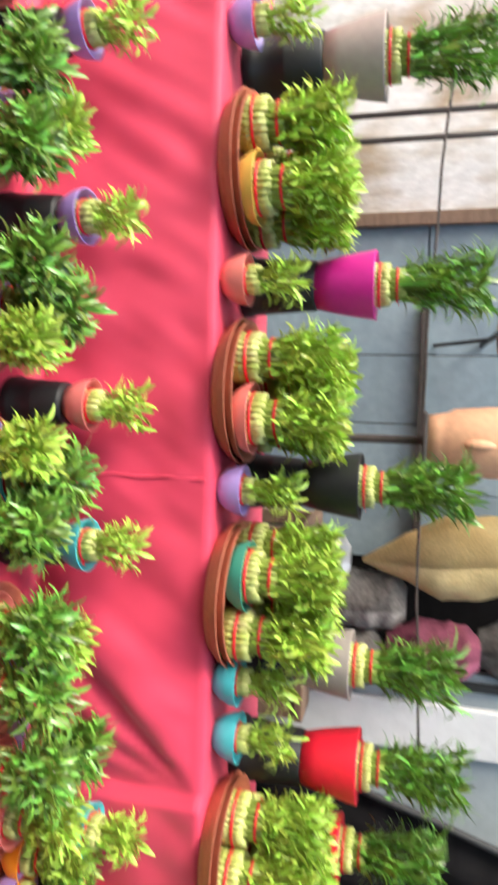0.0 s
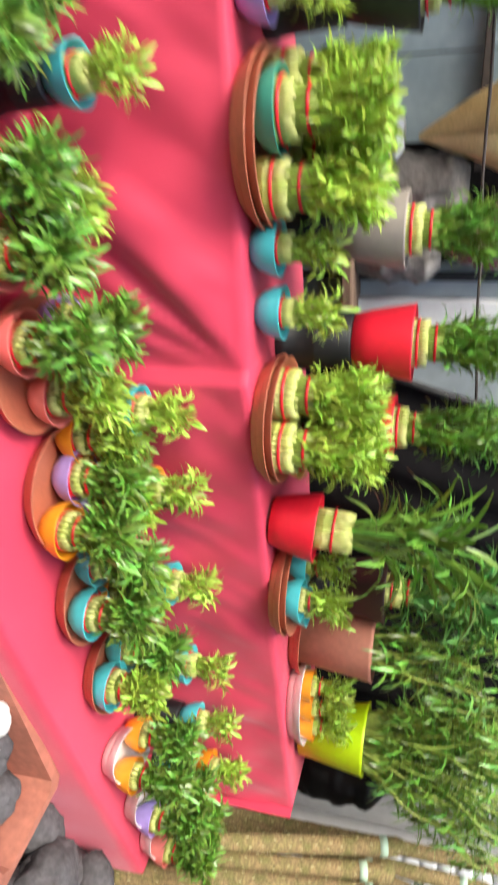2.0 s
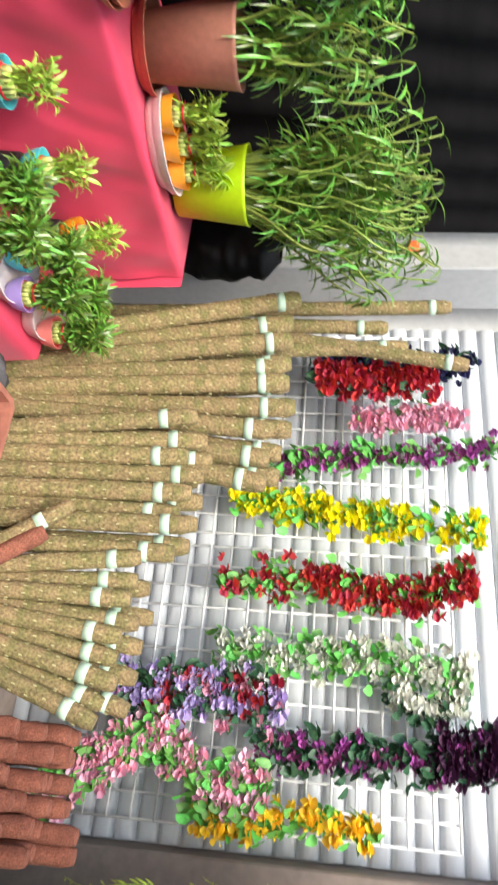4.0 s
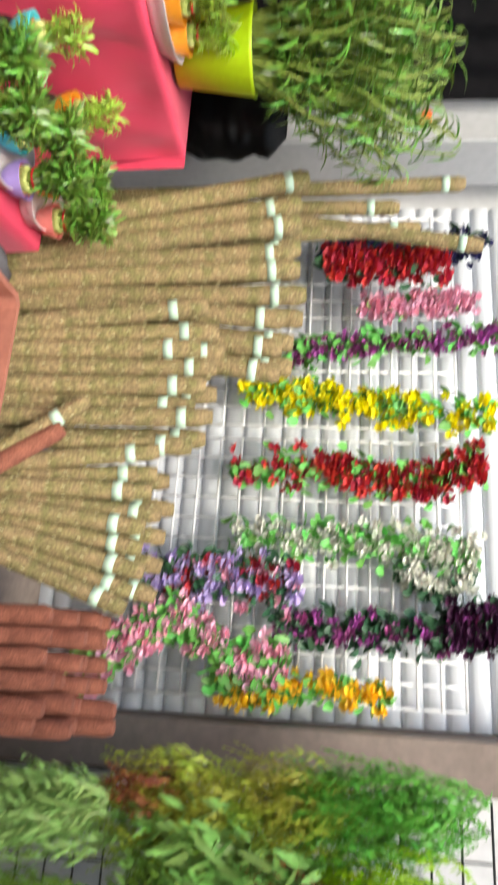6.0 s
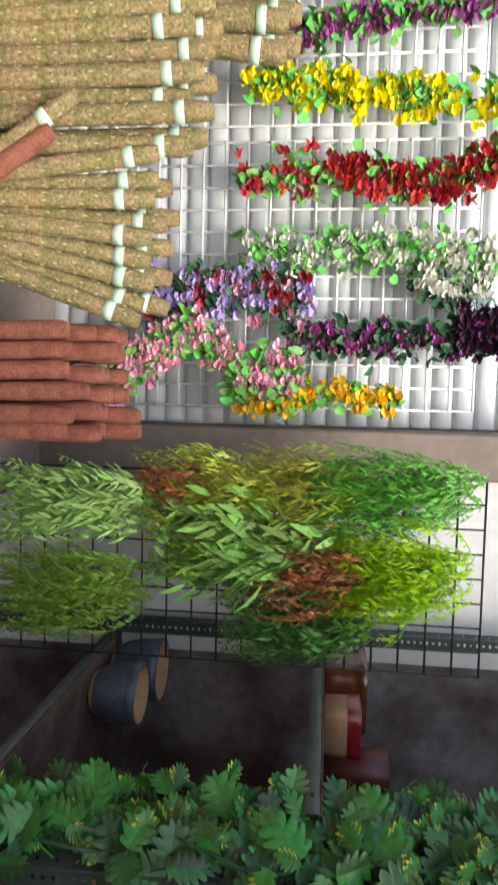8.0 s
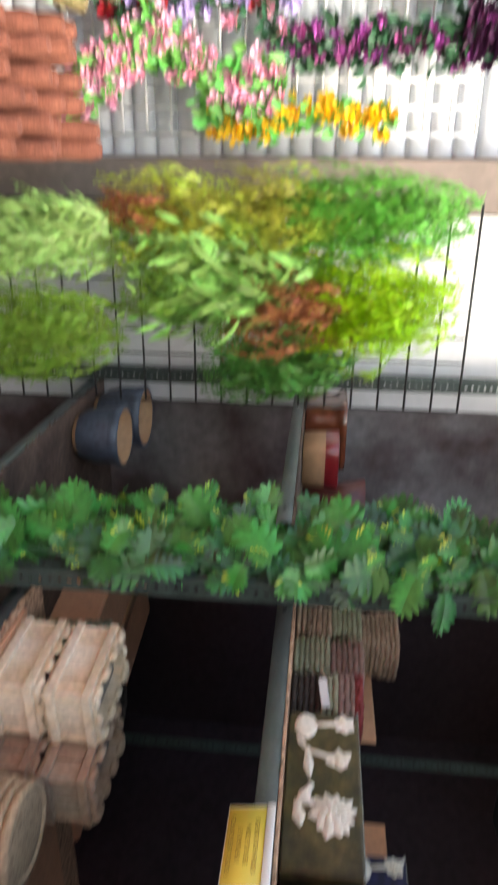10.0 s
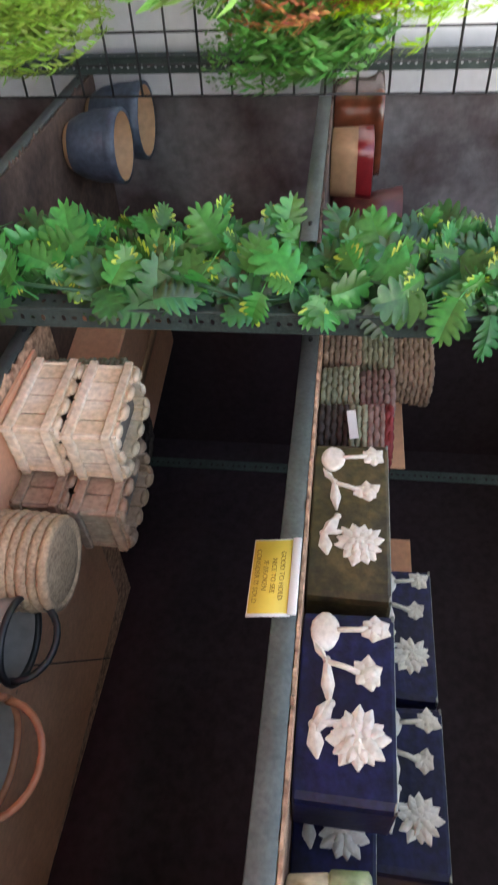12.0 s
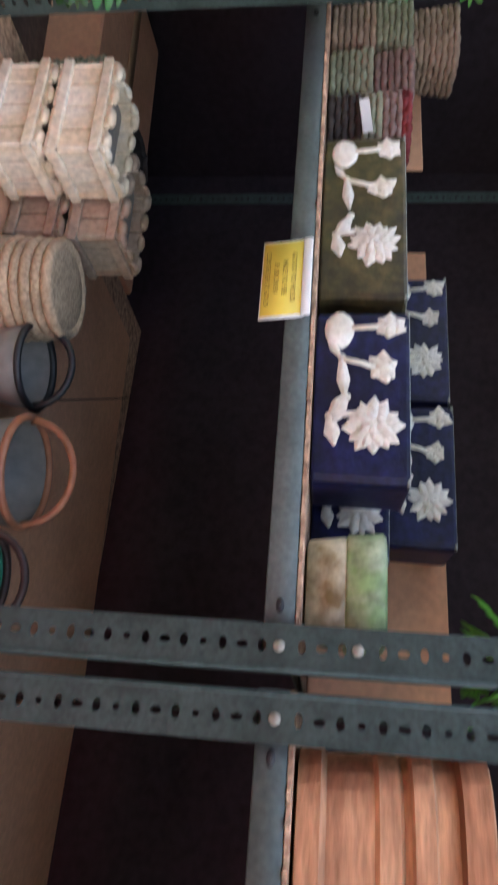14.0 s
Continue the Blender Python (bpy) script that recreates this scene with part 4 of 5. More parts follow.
fern(-0.33, 1.55, 0.90, 0.085, "broad", "broad-leaved artificial fern hanging on the grid", 20, 6, x=2.715, leaflet=0.085, wide=0.023, per=11)
fern(-0.43, 1.62, 1.18, 0.075, "rust", "rusty brown artificial fern hanging on the grid", 38, 7, x=2.71, leaflet=0.026)
fern(-0.41, 1.83, 1.40, 0.10, "lime", "lime green artificial fern hanging on the grid", 46, 8, x=2.70, leaflet=0.03)
fern(-0.55, 1.58, 1.12, 0.07, "deep", "deep green artificial fern low on the grid", 26, 9, leaflet=0.036, wide=0.009)
fern(-0.36, 1.22, 0.90, 0.06, "moss", "moss green artificial fern hanging on the grid", 18, 10, leaflet=0.03)

# ---- slotted steel shelving ----
BOLT = material("rusty_bolt", (0.34, 0.31, 0.26), 0.5, 0.3, 120, 0.2, metal=0.5)
BOARD = material("chipped_board", (0.50, 0.30, 0.19), 0.85, 0.35, 90, 0.5, mix_scale=60, second=(0.24, 0.13, 0.08))
CARD = material("brown_cardboard", (0.70, 0.36, 0.215), 0.85, 0.10, 80, 0.2, mix_scale=5, second=(0.62, 0.31, 0.18))
SHELF_Z, SHELF_LOW = 1.432, 0.865


def slotted_flange(width, height, thick, along_x):
    """A flat steel strip with a row of alternating slots cut through it."""
    form = Form()
    pitch = 0.0199
    n = int(height / pitch)
    w = width / 2

    def put(a, b, z):
        return (a, b, z) if along_x else (b, a, z)
    for side in (0, thick):
        for k in range(n):
            z0, z1 = k * pitch, (k + 1) * pitch
            cz = (z0 + z1) / 2
            sw, sh = ((0.0066, 0.0040), (0.0038, 0.0058), (0.0066, 0.0042), (0.0034, 0.0036))[k % 4]
            base = len(form.v)
            ring = []
            for j in range(8):
                a = 2 * math.pi * (j + 0.5) / 8
                ring.append((sw * math.cos(a) * 1.05, cz + sh * math.sin(a) * 1.05))
            outer = [(w, cz + 0.3 * pitch), (w * 0.6, z1), (-w * 0.6, z1), (-w, cz + 0.3 * pitch), (-w, cz - 0.3 * pitch), (-w * 0.6, z0), (w * 0.6, z0), (w, cz - 0.3 * pitch)]
            for a, z in ring + outer:
                form.v.append(put(a, side, z))
            for j in range(8):
                q = (base + j, base + 8 + j, base + 8 + (j + 1) % 8, base + (j + 1) % 8)
                form.f.append(q)
            c = len(form.v)
            for a, z in ((w, z1), (-w, z1), (-w, z0), (w, z0)):
                form.v.append(put(a, side, z))
            form.f.extend([(base + 8, c, base + 9), (base + 10, c + 1, base + 11), (base + 12, c + 2, base + 13), (base + 14, c + 3, base + 15)])
    # rims of the two edges
    for a in (-w, w):
        k = len(form.v)
        form.v.extend([put(a, 0, 0), put(a, thick, 0), put(a, thick, n * pitch), put(a, 0, n * pitch)])
        form.f.append((k, k + 1, k + 2, k + 3))
    return form


FLANGE_F = slotted_flange(0.044, 2.3, 0.002, True).mesh("flange", STEEL, False)
FLANGE_S = slotted_flange(0.040, 2.3, 0.002, False).mesh("flange", STEEL, False)


def angle_post(parent, x, y, mirror, front=1):
    """An upright angle: one slotted flange to the front, one to the side."""
    part("post_front", FLANGE_F, None, parent, at=pose(x, y, 0))
    part("post_side", FLANGE_S, None, parent, at=pose(x + mirror * 0.0225, y - front * 0.0205, 0))
    part("post_edge", Form().tube([(0, 0, 0), (0, 0, 2.3)], 0.0032, 8), STEEL, parent, at=pose(x + mirror * 0.0225, y, 0))


def shelf_panel(parent, x0, x1, z, y0, y1, wood=None):
    """A steel shelf with a folded lip, slots at its ends and a chipped board on it."""
    w = x1 - x0
    lip = Form()
    lip.box((w / 2, 0, -0.014), (w, 0.003, 0.032), bevel=0.0012)
    lip.box((w / 2, -0.010, -0.0295), (w, 0.018, 0.002))
    part("shelf_lip", lip, LIPSTEEL, parent, "grey green folded steel lip", at=pose(x0, y0, z))
    part("shelf_sheet", Form().box((w / 2, (y1 - y0) / 2, -0.001), (w, abs(y1 - y0) - 0.006, 0.002)), STEEL, parent, at=pose(x0, y0, z))
    for dx in (0.062, w - 0.062):
        part("slot", Form().lathe([(0.0044, 0), (0.0044, 0.0008), (0.0005, 0.0008)], 14, sx=1.9), DARKSTEEL, parent, "dark slot in the lip", at=pose(x0 + dx, y0 + 0.0018, z - 0.014, -90))
    g = random.Random(int(z * 100) + int(x0 * 10))
    form, rows = Form(), []
    n = 150
    edge = [0.001 + 0.012 * max(0.0, noise.noise((k * 0.45, z * 3, x0))) + (0.012 * g.random() if g.random() < 0.14 else 0) for k in range(n + 1)]
    for dz, dy in ((0.001, 0), (0.003, 1), (0.0065, 0.8), (0.008, -0.3)):
        rows.append([(w * k / n, -0.004 + edge[k] * dy, dz) for k in range(n + 1)])
    rows.append([(w * k / n, (y1 - y0) + 0.01, 0.0085) for k in range(n + 1)])
    form.grid(rows)
    part("board", form, wood or BOARD, parent, "brown board with a chipped front edge", at=pose(x0, y0, z), smooth=False)


rack = thing("shelf_rack", pose(0, 0, 0), "grey green slotted steel rack with chipped board shelves", "shelf rack", "steel racks")
YF = -0.905
angle_post(rack, 1.040, YF + 0.006, -1)
angle_post(rack, 2.005, YF + 0.085, -1)
for x in (1.042, 2.62):
    part("rear_post", FLANGE_F, None, rack, at=pose(x, -1.91, 0))
for z in (0.45, SHELF_LOW, SHELF_Z, 1.93):
    shelf_panel(rack, 1.02, 2.095, z, YF - 0.004, -1.93 if z < 1 else -1.51)
for z in (SHELF_LOW - 0.012, SHELF_Z - 0.012, SHELF_Z + 0.066, 1.92):
    part("bolt", Form().lathe([(0.0062, 0), (0.0060, 0.0018), (0.004, 0.003), (0.0003, 0.0034)], 12), BOLT, rack, "round-headed rusty bolt", at=pose(1.040, YF + 0.008, z, -90))
rack2 = thing("shelf_rack", pose(0, 0, 0), "grey green slotted steel rack beside the terracotta wares", "shelf rack", "steel racks")
angle_post(rack2, 0.972, YF + 0.006, 1)
part("rear_post", FLANGE_F, None, rack2, at=pose(0.985, -1.91, 0))
for z in (0.45, SHELF_LOW, SHELF_Z, 1.93):
    shelf_panel(rack2, 0.05, 1.0, z, YF - 0.004, -1.93 if z < 1 else -1.51)
for z in (SHELF_LOW - 0.012, SHELF_Z - 0.012, 1.92):
    part("bolt", Form().lathe([(0.0062, 0), (0.0060, 0.0018), (0.004, 0.003), (0.0003, 0.0034)], 12), BOLT, rack2, "round-headed rusty bolt", at=pose(0.972, YF + 0.008, z, -90))
angle_post(rack2, 0.07, YF + 0.006, 1)
rack3 = thing("shelf_rack", pose(0, 0, 0), "grey green slotted steel rack behind the black grid", "shelf rack", "steel racks")
angle_post(rack3, 3.05, -0.70, -1)
part("rear_post", FLANGE_F, None, rack3, at=pose(3.03, -1.30, 0))
for z in (0.72, SHELF_Z - 0.010):
    shelf_panel(rack3, 2.10, 3.06, z, -0.742, -1.36, DARKPLANK)


# ---- wares on the racks ----
OLIVE = material("olive_glaze", (0.070, 0.052, 0.018), 0.38, 0.5, 90, 0.3, mix_scale=26, second=(0.026, 0.021, 0.010), coat=0.1)
COBALT = material("cobalt_glaze", (0.007, 0.009, 0.050), 0.40, 0.5, 90, 0.3, mix_scale=24, second=(0.003, 0.004, 0.022), spec=0.35)
BISQUE = material("white_relief", (0.76, 0.71, 0.64), 0.6, 0.12, 120, 0.35, mix_scale=40, second=(0.64, 0.57, 0.47))
RIMGLAZE = material("worn_rim_glaze", (0.30, 0.31, 0.27), 0.4, 0.3, 90, 0.2, mix_scale=30)
GREENGLAZE = material("green_glaze", (0.24, 0.35, 0.14), 0.4, 0.35, 70, 0.2, mix_scale=40, second=(0.40, 0.45, 0.28))
CREAM = material("cream_marble_glaze", (0.52, 0.45, 0.31), 0.4, 0.3, 70, 0.2, mix_scale=30, second=(0.20, 0.125, 0.045))


def petal(form, c, a, r0, r1, w, lift, tip=0.0):
    """A pointed, ridged petal on a face that looks along +y, at angle a round c."""
    ca, sa = math.cos(a), math.sin(a)

    def put(r, side, up):
        return (c[0] + r * ca - side * sa, c[1] + up, c[2] + r * sa + side * ca)
    m = r0 + (r1 - r0) * 0.55
    rows = [[put(r0, -w * 0.4, 0), put(r0, 0, lift), put(r0, w * 0.4, 0)],
            [put(m * 0.8, -w * 0.9, 0), put(m * 0.8, 0, lift * 1.25), put(m * 0.8, w * 0.9, 0)],
            [put(m, -w, 0), put(m, 0, lift * 1.2), put(m, w, 0)],
            [put(r1, -w * 0.12, tip), put(r1, 0, tip + lift * 0.4), put(r1, w * 0.12, tip)]]
    form.grid(rows)


def big_flower(form, c, r, g):
    """A rough star flower modelled in three rings of pointed petals."""
    for count, r0, r1, w, base, lift in ((12, 0.35, 1.0, 0.21, 0.0, 0.0045), (9, 0.22, 0.78, 0.20, 0.003, 0.005), (6, 0.05, 0.50, 0.20, 0.006, 0.005)):
        a0 = g.uniform(0, 6)
        for k in range(count):
            petal(form, (c[0], c[1] + base, c[2]), a0 + 2 * math.pi * (k + g.uniform(-0.2, 0.2)) / count, r * r0, r * r1 * g.uniform(0.88, 1.08), r * w * g.uniform(0.85, 1.2), lift, 0.001)
    form.blob((c[0], c[1] + 0.008, c[2]), r * 0.2, 8, 5, 0.12, g, (1, 0.5, 1))
    form.blob((c[0], c[1], c[2]), r * 0.62, 14, 5, 0, None, (1, 0.12, 1))


def relief_planter(m, w, d, h, glaze, label, seed=1):
    """A glazed oblong planter with white water-lily reliefs on its front."""
    g = random.Random(seed)
    t = thing("ceramic_planter", m, label, "planter", "ceramic planters")
    form, rows = Form(), []
    for k, z in ((0.955, 0), (0.98, 0.003), (0.992, h * 0.5), (1.0, h - 0.004), (0.99, h), (0.93, h), (0.91, h * 0.25), (0.02, h * 0.2)):
        a, b, c = w / 2 * k, d / 2 * k, 0.012
        if k < 0.5:
            c = 0.001
        rows.append([(a - c, -b, z), (a - c * 0.3, -b + c * 0.3, z), (a, -b + c, z), (a, b - c, z), (a - c * 0.3, b - c * 0.3, z), (a - c, b, z), (-a + c, b, z), (-a + c * 0.3, b - c * 0.3, z), (-a, b - c, z), (-a, -b + c, z), (-a + c * 0.3, -b + c * 0.3, z), (-a + c, -b, z)])
    form.grid(rows, True)
    part("planter_body", form, glaze, t, smooth=False)
    rim = Form()
    a, b = w / 2 - 0.003, d / 2 - 0.003
    rim.tube([(-a, b, h - 0.001), (a, b, h - 0.001), (a, -b, h - 0.001), (-a, -b, h - 0.001), (-a, b, h - 0.001)], 0.0022, 6, False)
    part("planter_rim", rim, RIMGLAZE, t, "pale worn rim edge")
    y = d / 2 * 0.994
    big = Form()
    big_flower(big, (-w * 0.18, y, h * 0.62), h * 0.33, g)
    part("flower_relief", big, BISQUE, t, "white raised flower with pointed petals")
    for x, z, x0, z0 in ((w * 0.40, h * 0.80, w * 0.38, h * 0.38), (w * 0.15, h * 0.72, w * 0.20, h * 0.26)):
        f = Form()
        for k in range(6):
            petal(f, (x, y, z), 2 * math.pi * (k + g.uniform(-0.25, 0.25)) / 6, 0.0, h * g.uniform(0.15, 0.21), h * 0.085, 0.005, 0.001)
        f.blob((x, y + 0.002, z), h * 0.09, 9, 5, 0.15, g, (1, 0.45, 1))
        f.tube([(x, y, z - h * 0.08), ((x + x0) / 2, y + 0.001, (z + z0) / 2), (x0, y + 0.001, z0)], [0.0045, 0.0036, 0.0036], 7)
        part("flower_relief", f, BISQUE, t, "white raised blossom on a stem")
    f = Form().blob((w * 0.37, y, h * 0.25), h * 0.19, 14, 7, 0.05, g, (1.2, 0.22, 0.86))
    part("leaf_relief", f, BISQUE, t, "white raised round leaf")
    for x, z, a, ln, wd in ((w * 0.21, h * 0.28, 175, 0.50, 0.075), (w * 0.21, h * 0.27, -35, 0.26, 0.05), (-w * 0.02, h * 0.34, 205, 0.36, 0.085), (-w * 0.13, h * 0.17, 30, 0.30, 0.07), (-w * 0.13, h * 0.17, 170, 0.34, 0.09), (-w * 0.13, h * 0.17, 80, 0.34, 0.04)):
        f = Form()
        petal(f, (x, y - 0.0004, z), math.radians(a), 0.0, h * ln, h * wd, 0.0055, 0.001)
        f.blob((x, y, z), h * wd * 0.6, 8, 5, 0, None, (1, 0.4, 1))
        part("leaf_relief", f, BISQUE, t, "white raised pointed leaf")
    return t


BZ = SHELF_Z + 0.010
relief_planter(pose(1.645, -1.002, BZ, 0, 0, 2), 0.294, 0.125, 0.116, OLIVE, "olive glazed ceramic planter with white flower reliefs", 1)
relief_planter(pose(1.357, -0.998, BZ, 0, 0, 5), 0.236, 0.12, 0.116, COBALT, "cobalt blue ceramic planter with white flower reliefs", 2)
relief_planter(pose(1.575, -1.215, BZ, 0, 0, 3), 0.235, 0.12, 0.106, COBALT, "cobalt blue ceramic planter in the second row", 3)
relief_planter(pose(1.300, -1.165, BZ, 0, 0, 3), 0.225, 0.12, 0.106, COBALT, "cobalt blue ceramic planter in the second row", 4)
relief_planter(pose(1.580, -1.210, BZ + 0.107, 0, 0, 3), 0.235, 0.12, 0.098, COBALT, "cobalt blue ceramic planter stacked on another", 5)
relief_planter(pose(1.338, -1.205, BZ + 0.107, 0, 0, 4), 0.225, 0.12, 0.098, COBALT, "cobalt blue ceramic planter stacked on another", 6)
bowl = thing("glazed_bowl", pose(1.118, -1.005, BZ, 0, 0, 2), "cream and green glazed ceramic pot with a banded rim", "pot")
part("lower_body", Form().lathe([(0.050, 0), (0.056, 0.002), (0.061, 0.043), (0.058, 0.046)], 28, square=5.0), CREAM, bowl, "cream marbled lower band")
part("rim_band", Form().lathe([(0.059, 0.044), (0.064, 0.047), (0.066, 0.085), (0.062, 0.089), (0.055, 0.088), (0.050, 0.03), (0.001, 0.02)], 28, square=5.0), GREENGLAZE, bowl, "pale green upper band")
solid("cardboard_sheet", Form().box((1.79, -1.29, BZ + 0.098), (0.15, 0.008, 0.196)), CARD, "plain brown cardboard strip behind the planters", "cardboard")
for x, w in ((1.15, 0.28),):
    solid("cardboard_sheet", Form().box((x, -1.30, BZ + 0.107), (w, 0.008, 0.214), bevel=0.002), CARD, "brown cardboard sheet standing behind the glazed bowl", "cardboard")

# yellow notice in a clear holder
YELLOW = material("yellow_paper", (0.78, 0.58, 0.08), 0.5, 0.04, 60, 0.02)
PAPER = material("white_card", (0.70, 0.68, 0.66), 0.4, 0.03, 60, 0.02)
INK = material("faded_ink", (0.30, 0.20, 0.03), 0.6, 0.1, 60, 0.0)
sign = thing("shelf_notice", pose(1.497, YF + 0.006, SHELF_Z - 0.010, -10, 0, 2), "yellow printed notice in a white holder on the shelf lip", "notice")
part("holder", Form().box((0, 0.003, 0.006), (0.118, 0.004, 0.012), bevel=0.001).box((0, 0.0, -0.026), (0.119, 0.002, 0.058)), PAPER, sign, "white card holder clipped on the lip")
notice_paper = part("notice_paper", Form().box((0, 0.0025, -0.0265), (0.112, 0.0012, 0.053)), YELLOW, sign, "yellow paper")


def lettering(text, size, m, mat, parent):
    cu = bpy.data.curves.new("lettering", "FONT")
    cu.body, cu.size, cu.align_x, cu.extrude = text, size, "CENTER", 0.0002
    cu.materials.append(mat)
    ob = new("lettering", cu)
    ob.parent, ob.matrix_basis = parent, m
    return ob


for k, text in enumerate(("GOOD TO HOLD", "NICE TO SEE", "IF BROKEN", "CONSIDER IT SOLD")):
    lettering(text, 0.0095, pose(0, 0.0034, -0.0145 - 0.0115 * k, 90, 0, 180), INK, notice_paper)

# woven baskets, stacked boxes
WEAVE = {
    "tan": material("tan_weave", (0.34, 0.235, 0.17), 0.9, 0.3, 120, 0.5, mix_scale=30),
    "sage": material("sage_weave", (0.30, 0.30, 0.20), 0.9, 0.3, 120, 0.5, mix_scale=30),
    "mauve": material("mauve_weave", (0.26, 0.165, 0.14), 0.9, 0.3, 120, 0.5, mix_scale=30),
    "red": material("dark_red_rim", (0.18, 0.018, 0.02), 0.7, 0.2, 90, 0.3),
    "dark": material("dark_weave", (0.05, 0.035, 0.03), 0.9, 0.3, 120, 0.5),
}


def weave_basket(m, r, h, bands, label, square=5.0):
    """A pot woven of thick cords that pass over and under upright stakes."""
    t = thing("woven_pot", m, label, "basket", "woven pots")
    z = 0.0
    for key, frac in bands:
        courses = max(2, int(round(h * frac / 0.0105)))
        n = 72
        for k in range(courses):
            zz = z + h * frac * (k + 0.5) / courses
            ring = []
            for j in range(n + 1):
                a = 2 * math.pi * j / n
                c, s = math.cos(a), math.sin(a)
                kk = (abs(c) ** square + abs(s) ** square) ** (-1.0 / square)
                q = r * (0.86 + 0.14 * zz / h) * kk + 0.0030 * math.sin(j * math.pi / 3 + k * math.pi)
                ring.append((q * c, q * s, zz + 0.0012 * math.sin(j * 1.7 + k)))
            part("woven_cord", Form().tube(ring, 0.0058, 6, False), WEAVE[key], t)
        z += h * frac
    part("inner_floor", Form().lathe([(r * 0.82, h * 0.03), (r * 0.93, h * 0.96), (r * 0.8, h * 0.3), (0.001, h * 0.28)], 24, square=square), WEAVE["dark"], t)
    return t


weave_basket(pose(1.890, -1.02, BZ, 0, 0, 20), 0.052, 0.130, (("dark", 0.42), ("sage", 0.25), ("mauve", 0.24), ("red", 0.09)), "woven pot with a dark red rim and pale tag", 3.0)
solid("paper_tag", Form().box((0, 0, 0), (0.056, 0.002, 0.016), bevel=0.001), PAPER, "blank pale tag on the woven pot", "tag", m=pose(1.862, -0.962, BZ + 0.060, 0, 8, 20))
weave_basket(pose(2.005, -1.03, BZ, 0, 0, 5), 0.050, 0.072, (("sage", 1.0),), "sage green square woven pot")
weave_basket(pose(2.000, -1.03, BZ + 0.074, 0, 0, 8), 0.050, 0.066, (("mauve", 1.0),), "mauve square woven pot stacked on another")
weave_basket(pose(2.125, -1.03, BZ, 0, 0, 5), 0.052, 0.140, (("tan", 0.55), ("sage", 0.45)), "tan and sage square woven pot")
weave_basket(pose(2.125, -1.05, BZ + 0.141, 0, 0, 12), 0.056, 0.080, (("tan", 1.0),), "tan flared woven pot stacked on others")
solid("cardboard_sheet", Form().box((2.02, -1.12, BZ + 0.085), (0.22, 0.006, 0.17), bevel=0.002), CARD, "brown cardboard sheet behind the woven pots", "cardboard")
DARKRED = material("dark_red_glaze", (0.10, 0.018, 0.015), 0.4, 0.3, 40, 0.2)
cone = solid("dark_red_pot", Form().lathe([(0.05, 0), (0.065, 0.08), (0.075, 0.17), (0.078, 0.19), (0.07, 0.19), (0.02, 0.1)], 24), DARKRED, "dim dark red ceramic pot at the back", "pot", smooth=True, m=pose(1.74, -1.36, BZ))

# large terracotta planter on the neighbouring rack
BRUSHED = material("brushed_terracotta", (0.68, 0.36, 0.20), 0.85, 0.25, 30, 0.4, mix_scale=5, second=(0.38, 0.16, 0.08), stretch=(0.8, 2, 5))
big = thing("terracotta_planter", pose(0.785, -1.085, BZ), "large ridged terracotta planter with dark streaks", "planter")
prof = [(0.150, 0.0), (0.166, 0.002), (0.170, 0.024), (0.163, 0.030), (0.165, 0.075), (0.170, 0.079), (0.170, 0.098), (0.165, 0.102), (0.168, 0.108), (0.176, 0.110), (0.178, 0.128), (0.172, 0.131), (0.172, 0.150), (0.182, 0.153), (0.184, 0.178), (0.178, 0.181), (0.160, 0.179), (0.150, 0.05), (0.001, 0.04)]
part("planter_body", Form().lathe(prof[:14], 72, square=6.0).lathe(prof[15:], 72, square=6.0), BRUSHED, big, smooth=False)
part("planter_rim", Form().lathe(prof[12:17], 72, square=6.0), BRUSHED, big, "banded terracotta rim", smooth=False)
back = thing("terracotta_planter", pose(0.42, -1.10, BZ), "plain terracotta planter beside the large one", "planter")
part("planter_body", Form().lathe(prof[:14], 40, square=6.0).lathe(prof[15:], 40, square=6.0), CLAY, back)
part("planter_rim", Form().lathe(prof[12:17], 40, square=6.0), CLAY, back)

# lower shelf: crates, coil pot, baskets, cardboard
CRATEWOOD = material("pale_crate_wood", (0.65, 0.48, 0.32), 0.75, 0.2, 90, 0.35, mix_scale=14, second=(0.72, 0.60, 0.48), island=0.12)
CRATEDARK = material("weathered_crate_wood", (0.34, 0.21, 0.14), 0.8, 0.25, 90, 0.3, mix_scale=9, second=(0.36, 0.27, 0.2))
sheet = [(1.045, -0.925), (1.995, -0.925), (1.995, -1.812), (1.045, -1.93)]
solid("cardboard_sheet", Form().grid([[(x, y, SHELF_LOW + 0.0105) for x, y in sheet], [(x, y, SHELF_LOW + 0.0165) for x, y in sheet], [(x * 0.01 + 1.50, y * 0.01 - 1.38, SHELF_LOW + 0.0165) for x, y in sheet]], True), CARD, "brown cardboard laid over the lower shelf", "cardboard")
solid("cardboard_sheet", Form().box((0.52, -1.42, SHELF_LOW + 0.0135), (0.94, 0.98, 0.006)), CARD, "brown cardboard laid over the lower shelf", "cardboard")
solid("cardboard_seam", Form().box((0, 0, 0), (0.0035, 1.0, 0.001)), WEAVE["dark"], "dark slit between two cardboard sheets", "gap", m=pose(1.60, -1.45, SHELF_LOW + 0.0175, 0, 0, 29))


